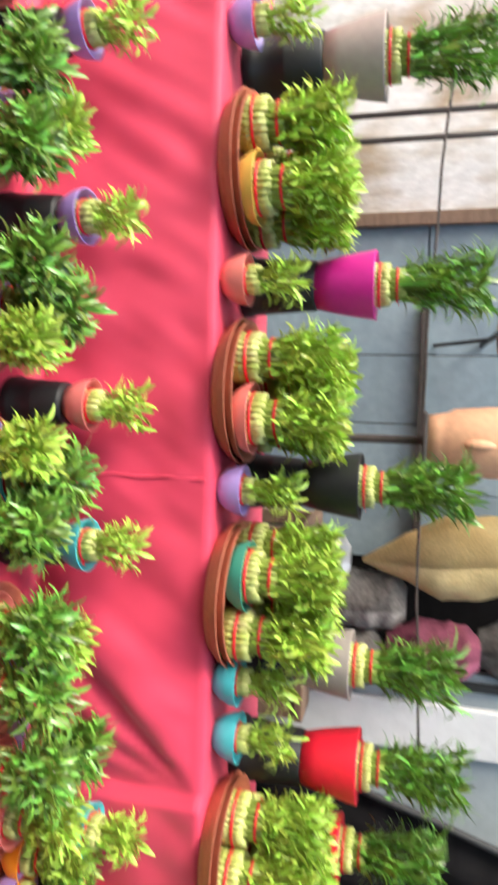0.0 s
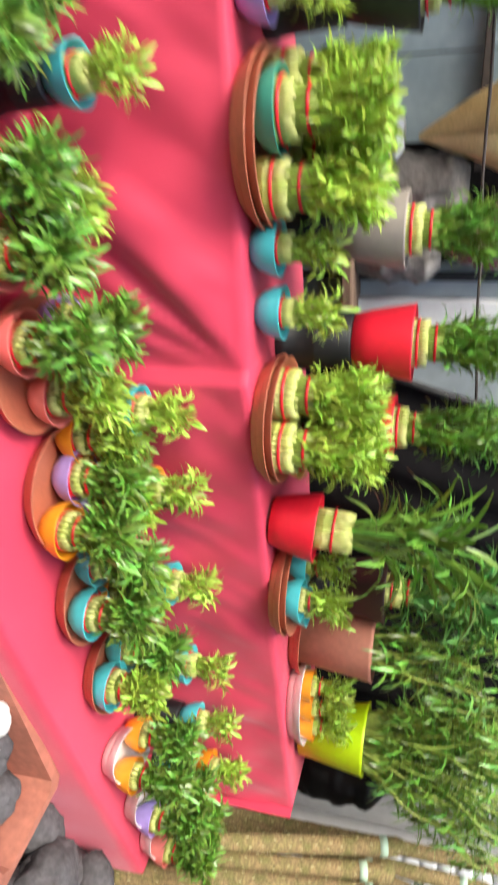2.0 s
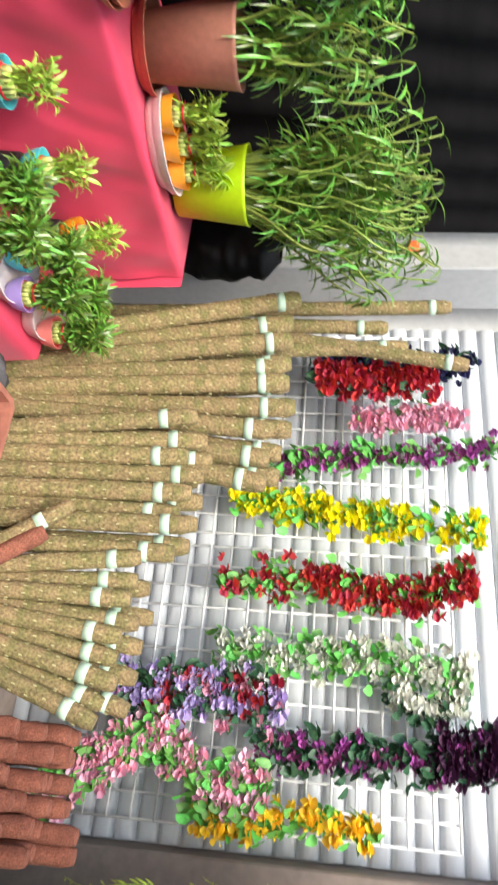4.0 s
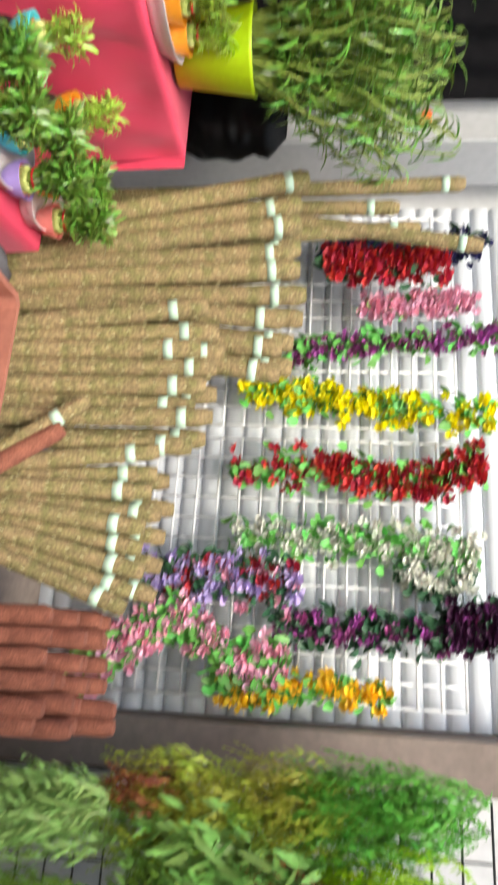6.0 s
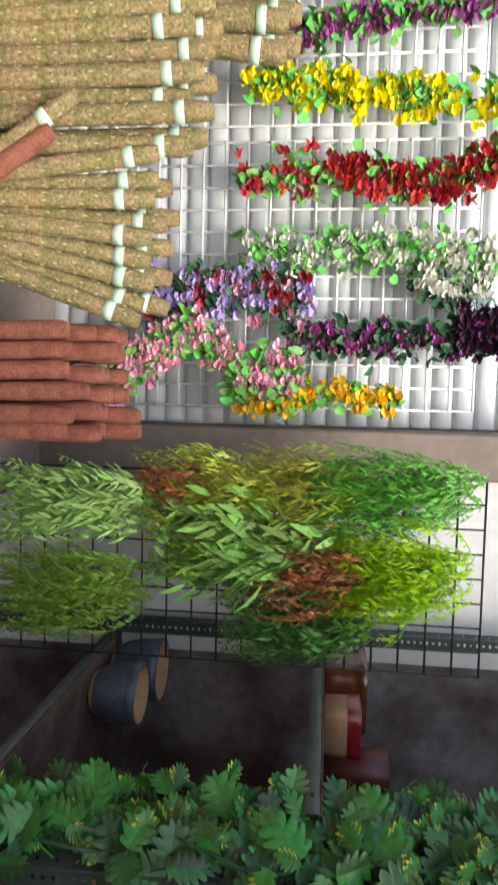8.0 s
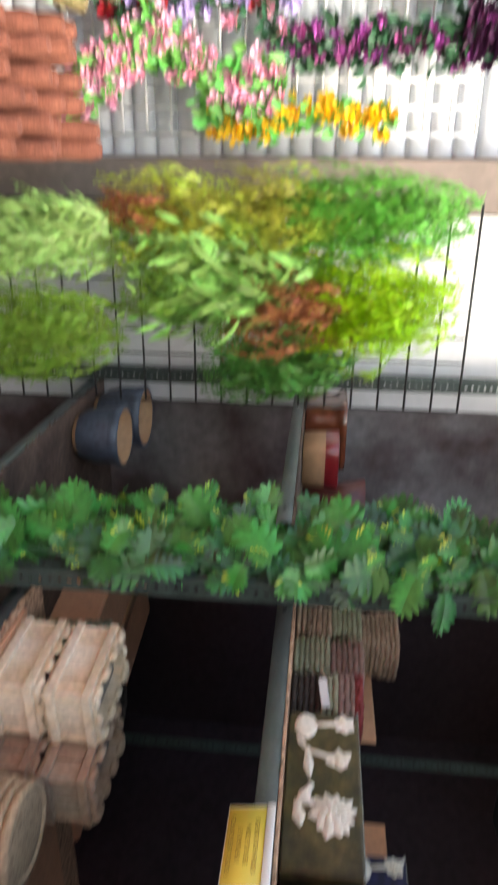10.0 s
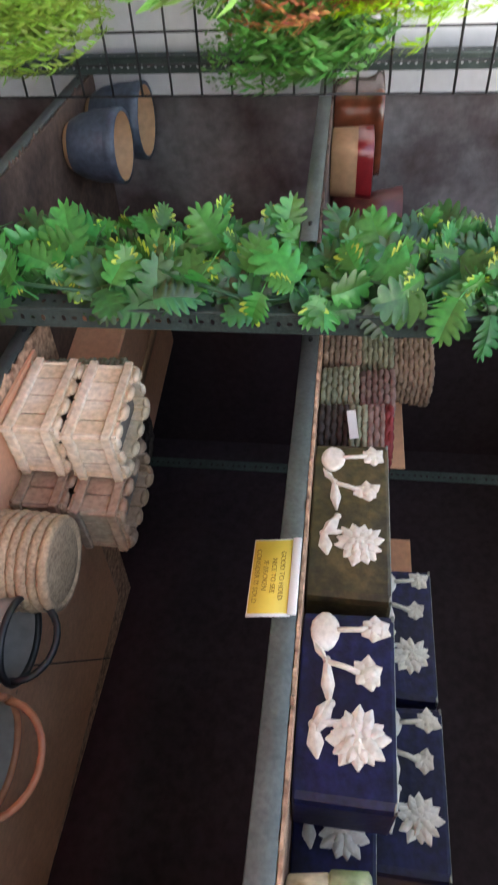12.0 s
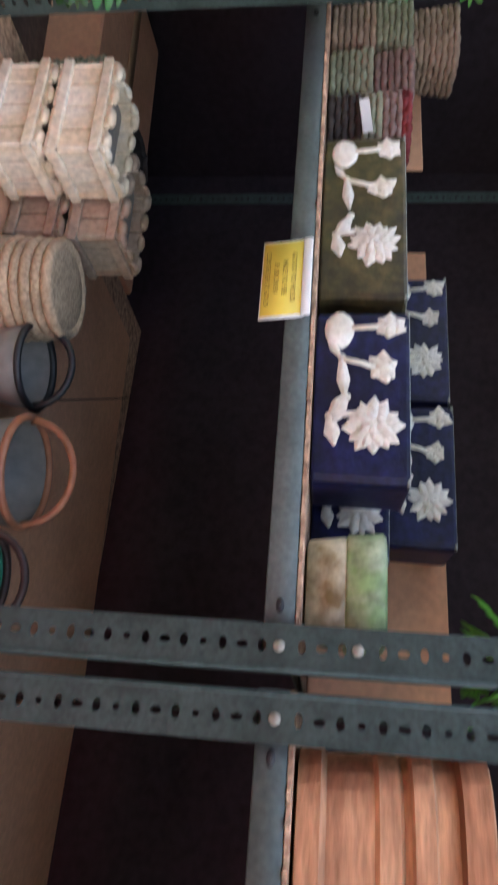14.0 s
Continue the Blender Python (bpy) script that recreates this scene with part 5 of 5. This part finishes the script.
def crate(m, w, d, h, mat, label, seed=1):
    """A small crate: upright planks with rounded heads, level battens, corner posts and a grey lining."""
    g = random.Random(seed)
    t = thing("wooden_crate", m, label, "crate", "wooden crates")
    for side, length, across in ((0, w, d), (1, d, w)):
        n = max(3, int(round(length / 0.047)))
        for s in (-1, 1):
            turned = pose(0, 0, 0, 0, 0, 90 * side)
            for k in range(n):
                x = -length / 2 + length * (k + 0.5) / n
                f = Form().box((x, s * (across / 2 - 0.009), h * 0.49), (length / n - 0.0035, 0.007, h * 0.98), bevel=0.0015)
                part("plank", f, mat, t, at=turned, smooth=False)
                head = Form().blob((x, s * (across / 2 - 0.010), h * 0.985), length / n * g.uniform(0.36, 0.44), 9, 5, 0.06, g, (1, 0.5, 0.42))
                part("plank_head", head, mat, t, at=turned)
            for z in (h * 0.16, h * 0.82):
                part("batten", Form().box((0, s * (across / 2 - 0.003), z), (length + 0.004, 0.0095, h * 0.17), bevel=0.002), mat, t, at=turned, smooth=False)
    for x in (-1, 1):
        for y in (-1, 1):
            part("corner_post", Form().box((x * (w / 2 - 0.012), y * (d / 2 - 0.012), h * 0.49), (0.014, 0.014, h * 0.96), bevel=0.002), mat, t, smooth=False)
    part("lining", Form().box((0, 0, h * 0.38), (w - 0.028, d - 0.028, h * 0.74)), GREYGLAZE, t, "grey filled inside", smooth=False)
    return t


GREYGLAZE = material("grey_glaze", (0.19, 0.16, 0.135), 0.5, 0.15, 50, 0.2, mix_scale=14)
CZ = SHELF_LOW + 0.017
CH = 0.112
for i, (x, y, mat, word) in enumerate(((1.882, -0.995, CRATEWOOD, "pale"), (1.822, -1.128, CRATEDARK, "weathered brown"))):
    for k in range(2):
        crate(pose(x - 0.006 * k, y, CZ + CH * k, 0, 0, 3 + 2 * k), 0.19, 0.122, CH - 0.008, mat, f"{word} knobbed wooden crate " + ("on top of a stack" if k else "at the bottom of a stack"), 4 + 3 * i + k)
SANDWOOD = material("tan_rope_wood", (0.40, 0.27, 0.17), 0.85, 0.3, 160, 0.5, mix_scale=24, second=(0.30, 0.20, 0.125))
coil = thing("coil_pot", pose(1.60, -1.065, CZ), "ribbed brown barrel-shaped pot wound of rope", "pot")
for k in range(9):
    z = 0.010 + 0.0168 * k
    r = 0.074 * (0.90 + 0.13 * math.sin(math.pi * (0.12 + 0.76 * z / 0.16)))
    part("rope_coil", Form().tube([(r * math.cos(2 * math.pi * j / 40), r * math.sin(2 * math.pi * j / 40), z + 0.0007 * math.sin(j * 2.4 + k)) for j in range(41)], 0.0098 - 0.0012 * (k % 2), 7, False), SANDWOOD, coil)
part("lid", Form().lathe([(0.066, 0.004), (0.068, 0.140), (0.069, 0.146), (0.062, 0.151), (0.045, 0.152), (0.001, 0.152)], 30), SANDWOOD, coil, "flat worn lid")
GREENPOT = material("dark_green_glaze", (0.03, 0.16, 0.10), 0.25, 0.3, 50, 0.1, coat=0.4)


def handled_bowl(x, y, r, h, mat, rim, label):
    t = thing("handled_bowl", pose(x, y, CZ, 0, 0, 15), label, "bowl", "handled bowls")
    part("bowl_body", Form().lathe([(r * 0.6, 0), (r * 0.66, 0.002), (r * 0.9, h * 0.6), (r, h), (r * 0.93, h), (r * 0.8, h * 0.4), (0.001, h * 0.25)], 32), mat, t)
    part("rim", Form().tube([(r * 0.97 * math.cos(2 * math.pi * k / 32), r * 0.97 * math.sin(2 * math.pi * k / 32), h) for k in range(33)], 0.006, 8), rim, t)
    part("handle", Form().tube([(r * 0.92 * math.cos(math.pi * k / 14), 0, h + r * 0.85 * math.sin(math.pi * k / 14)) for k in range(15)], 0.006, 8), rim, t, "arched loop handle")
    return t


SHELLBROWN = material("burnt_clay_glaze", (0.30, 0.115, 0.06), 0.45, 0.2, 50, 0.15, mix_scale=20)
handled_bowl(1.475, -1.10, 0.070, 0.11, GREYGLAZE, POTS["black"], "pale grey bowl with a black loop handle")
handled_bowl(1.293, -1.10, 0.085, 0.135, GREYGLAZE, SHELLBROWN, "grey bowl with a terracotta rim and loop handle")
handled_bowl(1.128, -1.08, 0.068, 0.12, GREENPOT, POTS["brown"], "dark green glazed bowl with a brown loop handle")
handled_bowl(0.93, -1.09, 0.065, 0.12, BISQUE, POTS["black"], "white bowl with a black loop handle")
weave_basket(pose(2.02, -1.20, CZ, 0, 0, 5), 0.07, 0.17, (("sage", 0.6), ("dark", 0.4)), "dim sage woven pot behind the crates", 3.0)
weave_basket(pose(1.99, -1.02, CZ, 0, 0, 5), 0.055, 0.17, (("sage", 1.0),), "dim grey woven pot by the rack post", 3.0)

# things on the far rack
NAVY = material("blue_grey_glaze", (0.060, 0.078, 0.110), 0.5, 0.3, 70, 0.25, mix_scale=16, second=(0.035, 0.046, 0.066))
SAND = material("sand_band", (0.48, 0.29, 0.16), 0.7, 0.12, 60, 0.2)
FZ = SHELF_Z


def banded_pot(m, r, h, label):
    t = thing("banded_pot", m, label, "pot", "banded pots")
    part("foot", Form().lathe([(r * 0.58, 0), (r * 0.64, 0.002), (r * 0.74, h * 0.10)], 30), SAND, t, "bare sand-coloured foot")
    part("body", Form().lathe([(r * 0.745, h * 0.10), (r * 0.90, h * 0.28), (r * 1.0, h * 0.55), (r * 1.02, h * 0.80)], 30), NAVY, t)
    part("rim", Form().lathe([(r * 1.02, h * 0.8), (r * 1.05, h * 0.86), (r * 1.05, h), (r * 0.95, h)], 30), NAVY, t)
    part("inner_wall", Form().lathe([(r * 0.95, h * 0.995), (r * 0.86, h * 0.4), (0.001, h * 0.35)], 30), SAND, t, "sand-coloured inner wall")
    return t


banded_pot(pose(2.765, -0.838, 0.731), 0.090, 0.150, "blue grey glazed pot with a sand-coloured foot")
banded_pot(pose(2.965, -0.845, 0.731), 0.098, 0.165, "blue grey glazed pot with a sand-coloured foot")
REDGLAZE = material("red_glaze", (0.20, 0.012, 0.016), 0.3, 0.2, 50, 0.1, coat=0.4)
SHINYBROWN = material("shiny_brown_glaze", (0.14, 0.040, 0.020), 0.2, 0.25, 40, 0.3, mix_scale=30, coat=0.5)
pot = thing("banded_planter", pose(2.66, -0.835, FZ), "tan planter with a dark red band", "planter")
part("lower_body", Form().lathe([(0.062, 0), (0.066, 0.002), (0.068, 0.062)], 30, square=6.0), SAND, pot)
part("red_band", Form().lathe([(0.069, 0.062), (0.071, 0.098), (0.066, 0.100), (0.06, 0.03), (0.001, 0.02)], 30, square=6.0), REDGLAZE, pot, "dark red band")
solid("brown_planter", Form().lathe([(0.078, 0), (0.082, 0.003), (0.084, 0.03), (0.083, 0.07), (0.088, 0.085), (0.094, 0.092), (0.093, 0.105), (0.085, 0.106), (0.078, 0.05), (0.001, 0.04)], 40, square=5.0), SHINYBROWN, "shiny brown glazed square planter on the rack", "planter", smooth=True, m=pose(2.885, -0.828, FZ) @ Matrix.Scale(1.18, 4))
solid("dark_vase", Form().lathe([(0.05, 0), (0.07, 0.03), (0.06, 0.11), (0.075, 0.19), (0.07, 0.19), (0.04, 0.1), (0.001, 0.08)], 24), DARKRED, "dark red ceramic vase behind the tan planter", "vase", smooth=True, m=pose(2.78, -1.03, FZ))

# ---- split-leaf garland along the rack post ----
# one leaf in two tones: shaded depths and lit front are in the colour
VINE = material("shaded_monstera_leaf", (0.034, 0.125, 0.026), 0.34, 0.2, 90, 0.15, spec=0.5, island=0.55, through_light=0.12, second=(0.024, 0.085, 0.022), mix_scale=40)
VINE_B = material("lit_monstera_leaf", (0.068, 0.26, 0.050), 0.34, 0.2, 90, 0.15, spec=0.5, island=0.4, through_light=0.15, second=(0.055, 0.22, 0.045), mix_scale=40)
VINE_Y = material("variegated_leaf", (0.055, 0.22, 0.035), 0.36, 0.15, 60, 0.08, island=0.4, through_light=0.15)


def split_leaf(form, m, s, g, rims=None):
    """A heart-shaped blade with notched lobes on both sides of its midrib; rims takes the pale margin."""
    n, lobes = 30, g.choice((4, 5))
    fold, droop, bend = g.uniform(0.05, 0.30), g.uniform(0.1, 0.5), g.uniform(-0.15, 0.15)
    for side in (-1, 1):
        mid, inner, edge, out = [], [], [], []
        for k in range(n + 1):
            u = k / n
            wave = abs(math.sin(math.pi * (lobes * u + 0.35))) ** 0.60
            w = s * 0.50 * math.sin(math.pi * (0.14 + 0.83 * u)) ** 0.70 * (0.42 + 0.58 * wave)
            x = s * (1.02 * u - 0.08)
            z = -droop * s * u * u * 0.5
            mid.append(m @ Vector((x, bend * s * u * u, z)))
            for lane, q in ((inner, 0.42), (edge, 0.70), (out, 1.0)):
                lane.append(m @ Vector((x + s * 0.16 * q * wave - (0.10 * s * q if u < 0.12 else 0), bend * s * u * u + side * w * q, z + fold * w * q - 0.5 * fold * w * q * q * 2.2)))
        if rims:
            form.grid([mid, inner, edge])
            a, b = sorted((g.randrange(4, n - 4), g.randrange(4, n - 4)))
            rims.grid([edge[a:b + 4], out[a:b + 4]])
            form.grid([edge[:a + 1], out[:a + 1]])
            form.grid([edge[b + 3:], out[b + 3:]])
        else:
            form.grid([mid, inner, edge, out])
    form.tube([m @ Vector((0.02 * s, 0, 0)), m @ Vector((-0.3 * s, 0, -0.12 * s)), m @ Vector((-0.55 * s, 0, -0.5 * s))], 0.0014, 4, False)


g = random.Random(21)
vine = thing("leaf_garland", pose(2.015, YF + 0.115, 0.0), "artificial split-leaf garland wound along the steel post", "garland")
part("stem", Form().tube([(0.03 * math.sin(k * 1.1), 0.015 * math.cos(k * 1.3), 0.35 + 0.06 * k) for k in range(30)], 0.004, 6), GARDARK, vine)
OUT = Vector((-0.80, 0.58, 0.16)).normalized()
YELLOWRIM = material("yellow_leaf_margin", (0.50, 0.66, 0.07), 0.4, 0.15, 60, 0.08, island=0.35, through_light=0.15)
for count, lo, hi, mat, words, edged in ((300, 0.055, 0.088, VINE, "deep-set green split leaves, coloured darker as shaded", False), (120, 0.060, 0.098, VINE_B, "outer green split leaves, coloured lighter as lit", False), (170, 0.036, 0.058, VINE_Y, "small leaves with yellow margins", True)):
    form, rims = Form(), Form() if edged else None
    for i in range(count):
        z = 0.45 + 1.72 * (i + g.random()) / count
        s = g.uniform(lo, hi)
        n = (OUT + Vector((g.gauss(0, 0.40), g.gauss(0, 0.30), g.gauss(0, 0.40)))).normalized()
        tip = Vector((g.uniform(-1.0, 0.8), g.uniform(-0.3, 0.3), g.uniform(-1.0, 0.5)))
        tip = (tip - n * tip.dot(n)).normalized()
        side = n.cross(tip)
        turn_m = Matrix((tip, side, n)).transposed().to_4x4()
        # leaves coloured as shaded sit deeper, to darken the gaps
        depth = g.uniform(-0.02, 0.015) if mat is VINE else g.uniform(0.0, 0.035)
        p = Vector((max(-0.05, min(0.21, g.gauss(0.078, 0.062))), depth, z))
        split_leaf(form, Matrix.Translation(p) @ turn_m, s, g, rims)
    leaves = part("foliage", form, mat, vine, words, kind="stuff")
    if edged:
        part("leaf_margin", rims, YELLOWRIM, leaves, "bright yellow leaf margins", kind="stuff")
sprig = thing("fern_sprig", pose(1.065, -1.13, 1.735), "small green fern sprig hanging above the glazed bowl", "fern")
form = Form()
for i in range(13):
    b = g.uniform(0, 6.28)
    for k in range(7):
        form.leaf((0.012 * k * math.cos(b), 0.012 * k * math.sin(b), -0.010 * k), (math.cos(b + 0.7), math.sin(b + 0.7), -0.6), 0.03, 0.006, 0.4)
        form.leaf((0.012 * k * math.cos(b), 0.012 * k * math.sin(b), -0.010 * k), (math.cos(b - 0.7), math.sin(b - 0.7), -0.6), 0.03, 0.006, 0.4)
part("frond", form, FERN["fresh"], sprig, kind="stuff")
part("stem", Form().tube([(0, 0, -0.02), (0, 0, 0.194)], 0.0015, 5), GARDARK, sprig)

# dim cardboard box at the end of the lower shelf
box = thing("cardboard_box", pose(2.515, -1.488, 0.0, 0, 0, 10.8), "large closed brown cardboard box at the end of the rack", "box")
part("box_body", Form().box((0, 0, 0.435), (0.86, 0.46, 0.87), bevel=0.006), CARD, box, smooth=False)
part("tape_strip", Form().box((0, 0, 0.871), (0.86, 0.05, 0.002)), SAND, box, "tan packing tape strip")

# ---- behind the table ----
RUST = material("rusty_pipe", (0.060, 0.048, 0.042), 0.7, 0.25, 60, 0.2)
panel = thing("board_partition", pose(-0.12, 2.52, 0.0), "blue grey painted board partition with dark joints", "partition", kind="structure")
for k in range(5):
    for z0, z1 in ((0.0, 0.695), (0.70, 1.395), (1.40, 2.2)):
        part("plank", Form().box((-0.42 + 0.232 * k, 0, (z0 + z1) / 2), (0.228, 0.02, z1 - z0), bevel=0.0015), BLUE, panel, smooth=False)
part("backing", Form().box((0.05, 0.02, 1.1), (1.16, 0.012, 2.2)), RUST, panel)
part("cross_rail", Form().box((0.23, -0.03, 1.395), (0.94, 0.03, 0.024), bevel=0.003), RUST, panel, "rusty iron cross rail", smooth=False)
part("edge_board", Form().box((-0.515, -0.012, 1.1), (0.045, 0.05, 2.2), bevel=0.003), PLANK, panel, "brown wooden edge board", smooth=False)
for x in (-0.943, -0.864):
    solid("upright_pipe", Form().tube([(x, 2.42, 0.0), (x, 2.42, 2.6)], 0.0095, 12), RUST, "thin rusty upright pipe before the white wall", "pipe", "upright pipes", smooth=True)
solid("string", Form().tube([(-1.05 + 0.115 * k, 2.22, 1.450 - 0.05 * math.sin(math.pi * k / 20) + 0.003 * math.sin(k * 1.7)) for k in range(21)], 0.0042, 6), RUST, "brown cord stretched behind the pots", "cord", smooth=True)
JUTE = material("yellow_jute", (0.62, 0.48, 0.24), 0.9, 0.15, 160, 0.4, mix_scale=6, second=(0.52, 0.37, 0.16))
SACKW = material("grey_sacking", (0.26, 0.235, 0.22), 0.9, 0.25, 90, 0.4, mix_scale=9, second=(0.11, 0.10, 0.095))
PINKCLOTH = material("dusty_pink_cloth", (0.30, 0.075, 0.13), 0.9, 0.2, 90, 0.3, mix_scale=6)


def sack(m, w, d, h, mat, label, seed, cone=0.3):
    rows = []
    for k in range(33):
        u = k / 32
        s = min(1.0, cone + (1 - cone) * min(1, u * 3.2)) * (1.0 if u < 0.85 else 1 - (u - 0.85) * 3)
        rows.append([(w / 2 * s * (1 + 0.16 * noise.noise((2.4 * math.cos(a) + seed, 2.4 * math.sin(a), u * 6)) + 0.08 * noise.noise((6 * math.cos(a) + seed, 6 * math.sin(a), u * 14))) * math.cos(a), d / 2 * s * (1 + 0.16 * noise.noise((2.4 * math.cos(a) + seed, 2.4 * math.sin(a), u * 6)) + 0.08 * noise.noise((6 * math.cos(a) + seed, 6 * math.sin(a), u * 14))) * math.sin(a), h * u) for a in (2 * math.pi * j / 22 for j in range(40))])
    return solid("sack", Form().grid(rows, True), mat, label, "sack", smooth=True, m=m)


NETDARK = material("black_shade_net", (0.010, 0.009, 0.010), 0.9, 0.3, 300, 0.5, stretch=(1, 1, 4), spec=0.1)
counter = thing("storage_stand", pose(0.66, 2.36, 0), "dim wooden storage stand with sacks behind the table", "stand")
part("stand_top", Form().box((0, 0, 1.06), (0.62, 0.36, 0.03), bevel=0.004), PLANK, counter, smooth=False)
part("back_board", Form().box((0, 0.17, 1.38), (0.62, 0.015, 0.61), bevel=0.002), NETDARK, counter, "dark back board", smooth=False)
for x in (-0.28, 0.28):
    for y in (-0.15, 0.14):
        part("leg", Form().box((x, y, 0.522), (0.045, 0.045, 1.044)), PLANK, counter, smooth=False)
sack(pose(0.465, 2.31, 1.235, 0, -6, 0), 0.25, 0.16, 0.75, JUTE, "bulging yellow jute sack with a pointed corner", 1, 0.05)
sack(pose(0.60, 2.34, 1.076), 0.19, 0.18, 0.30, SACKW, "crumpled grey sack on the stand", 2, 0.7)
sack(pose(0.77, 2.30, 1.076), 0.17, 0.18, 0.24, SACKW, "crumpled grey sack beside the pink cloth", 3, 0.7)
sack(pose(0.725, 2.29, 1.32), 0.17, 0.16, 0.28, PINKCLOTH, "dusty pink bundled cloth on a sack", 4, 0.5)
sack(pose(0.73, 2.36, 1.60), 0.19, 0.15, 0.24, SACKW, "pale grey bundled sack", 5, 0.6)
sack(pose(0.45, 2.27, 1.076), 0.13, 0.12, 0.125, WALLP, "white plastic bundle on the stand", 6, 0.8)
LAMINATE = material("pale_grey_laminate", (0.36, 0.41, 0.44), 0.6, 0.08, 20, 0.06, mix_scale=4, second=(0.28, 0.32, 0.35))
frame_panel = thing("pale_panel", pose(1.0, 2.33, 0.0), "pale grey upright panel with a white edge", "panel")
part("panel_sheet", Form().box((0.18, 0.04, 1.2), (0.72, 0.03, 2.4), bevel=0.003), LAMINATE, frame_panel, smooth=False)
part("white_edge", Form().box((0.0, 0.0, 1.2), (0.16, 0.03, 2.4), bevel=0.004), WALLP, frame_panel, "white upright edge strip", smooth=False)
part("dark_edge", Form().box((-0.147, 0.01, 1.2), (0.02, 0.03, 2.4)), DARKSTEEL, frame_panel, "thin dark joint", smooth=False)


def net_edge(z):
    return 1.105 + 0.30 * (z - 1.35)


net = thing("shade_net", pose(0, 0, 0), "black shade net hung as a curtain behind the table", "net")
rows = []
for k in range(25):
    z = 2.5 * k / 24
    rows.append([(net_edge(z) + (2.80 - net_edge(z)) * j / 70, 2.07 + 0.014 * math.sin(j * 0.9 + 0.4 * math.sin(z * 2)) + 0.10 * max(0, j / 70 - 0.6), z) for j in range(71)])
part("net_sheet", Form().grid(rows), NETDARK, net)
part("net_hem", Form().tube([(net_edge(2.5 * k / 24) + 0.003 * math.sin(k * 2.1), 2.066, 2.5 * k / 24) for k in range(25)], 0.011, 8), DARKSTEEL, net, "thick dark woven hem")

# clay head planter with carved leaves, standing on a bracket
head = Form().lathe([(0.062, 0), (0.070, 0.002), (0.074, 0.03), (0.078, 0.05), (0.088, 0.07), (0.095, 0.16), (0.094, 0.24), (0.085, 0.27), (0.09, 0.29), (0.08, 0.29), (0.06, 0.1), (0.001, 0.09)], 36)
head.blob((0.0, -0.092, 0.13), 0.02, 8, 6, 0, None, (0.7, 0.9, 2.0))
solid("clay_planter", head, material("pale_clay", (0.62, 0.33, 0.20), 0.75, 0.1, 60, 0.15), "pale terracotta planter with a raised ridge", "planter", smooth=True, m=pose(0.056, 2.05, 1.417))
solid("clay_planter_stand", Form().box((0.056, 2.05, 1.410), (0.155, 0.15, 0.012), bevel=0.003).tube([(0.056, 2.05, 0), (0.056, 2.05, 1.41)], 0.012, 10), RUST, "rusty iron stand under the pale clay planter", "stand")
solid("clay_pot", Form().lathe([(0.045, 0), (0.05, 0.002), (0.075, 0.12), (0.085, 0.122), (0.085, 0.145), (0.078, 0.145), (0.05, 0.03), (0.001, 0.02)], 28), CLAY, "terracotta pot on an iron wall bracket", "pot", smooth=True, m=pose(-0.225, 2.05, 1.585))
solid("pot_bracket", Form().tube([(-0.225, 2.0, 1.577), (-0.225, 2.51, 1.577)], 0.008, 8).tube([(-0.225, 2.51, 1.43), (-0.225, 2.2, 1.577)], 0.006, 8), DARKSTEEL, "iron wall bracket under the clay pot", "bracket")

# black grow bags heaped beside the end of the table
for i, (x, y, z, h) in enumerate(((2.70, 1.98, 0.0, 0.50), (2.73, 2.0, 0.44, 0.48), (2.70, 1.97, 0.86, 0.40))):
    sack(pose(x, y, z, 0, 0, 40 * i), 0.36, 0.22, h, POTS["black"], "crumpled black plastic grow bag in a heap", 20 + i, 0.7)
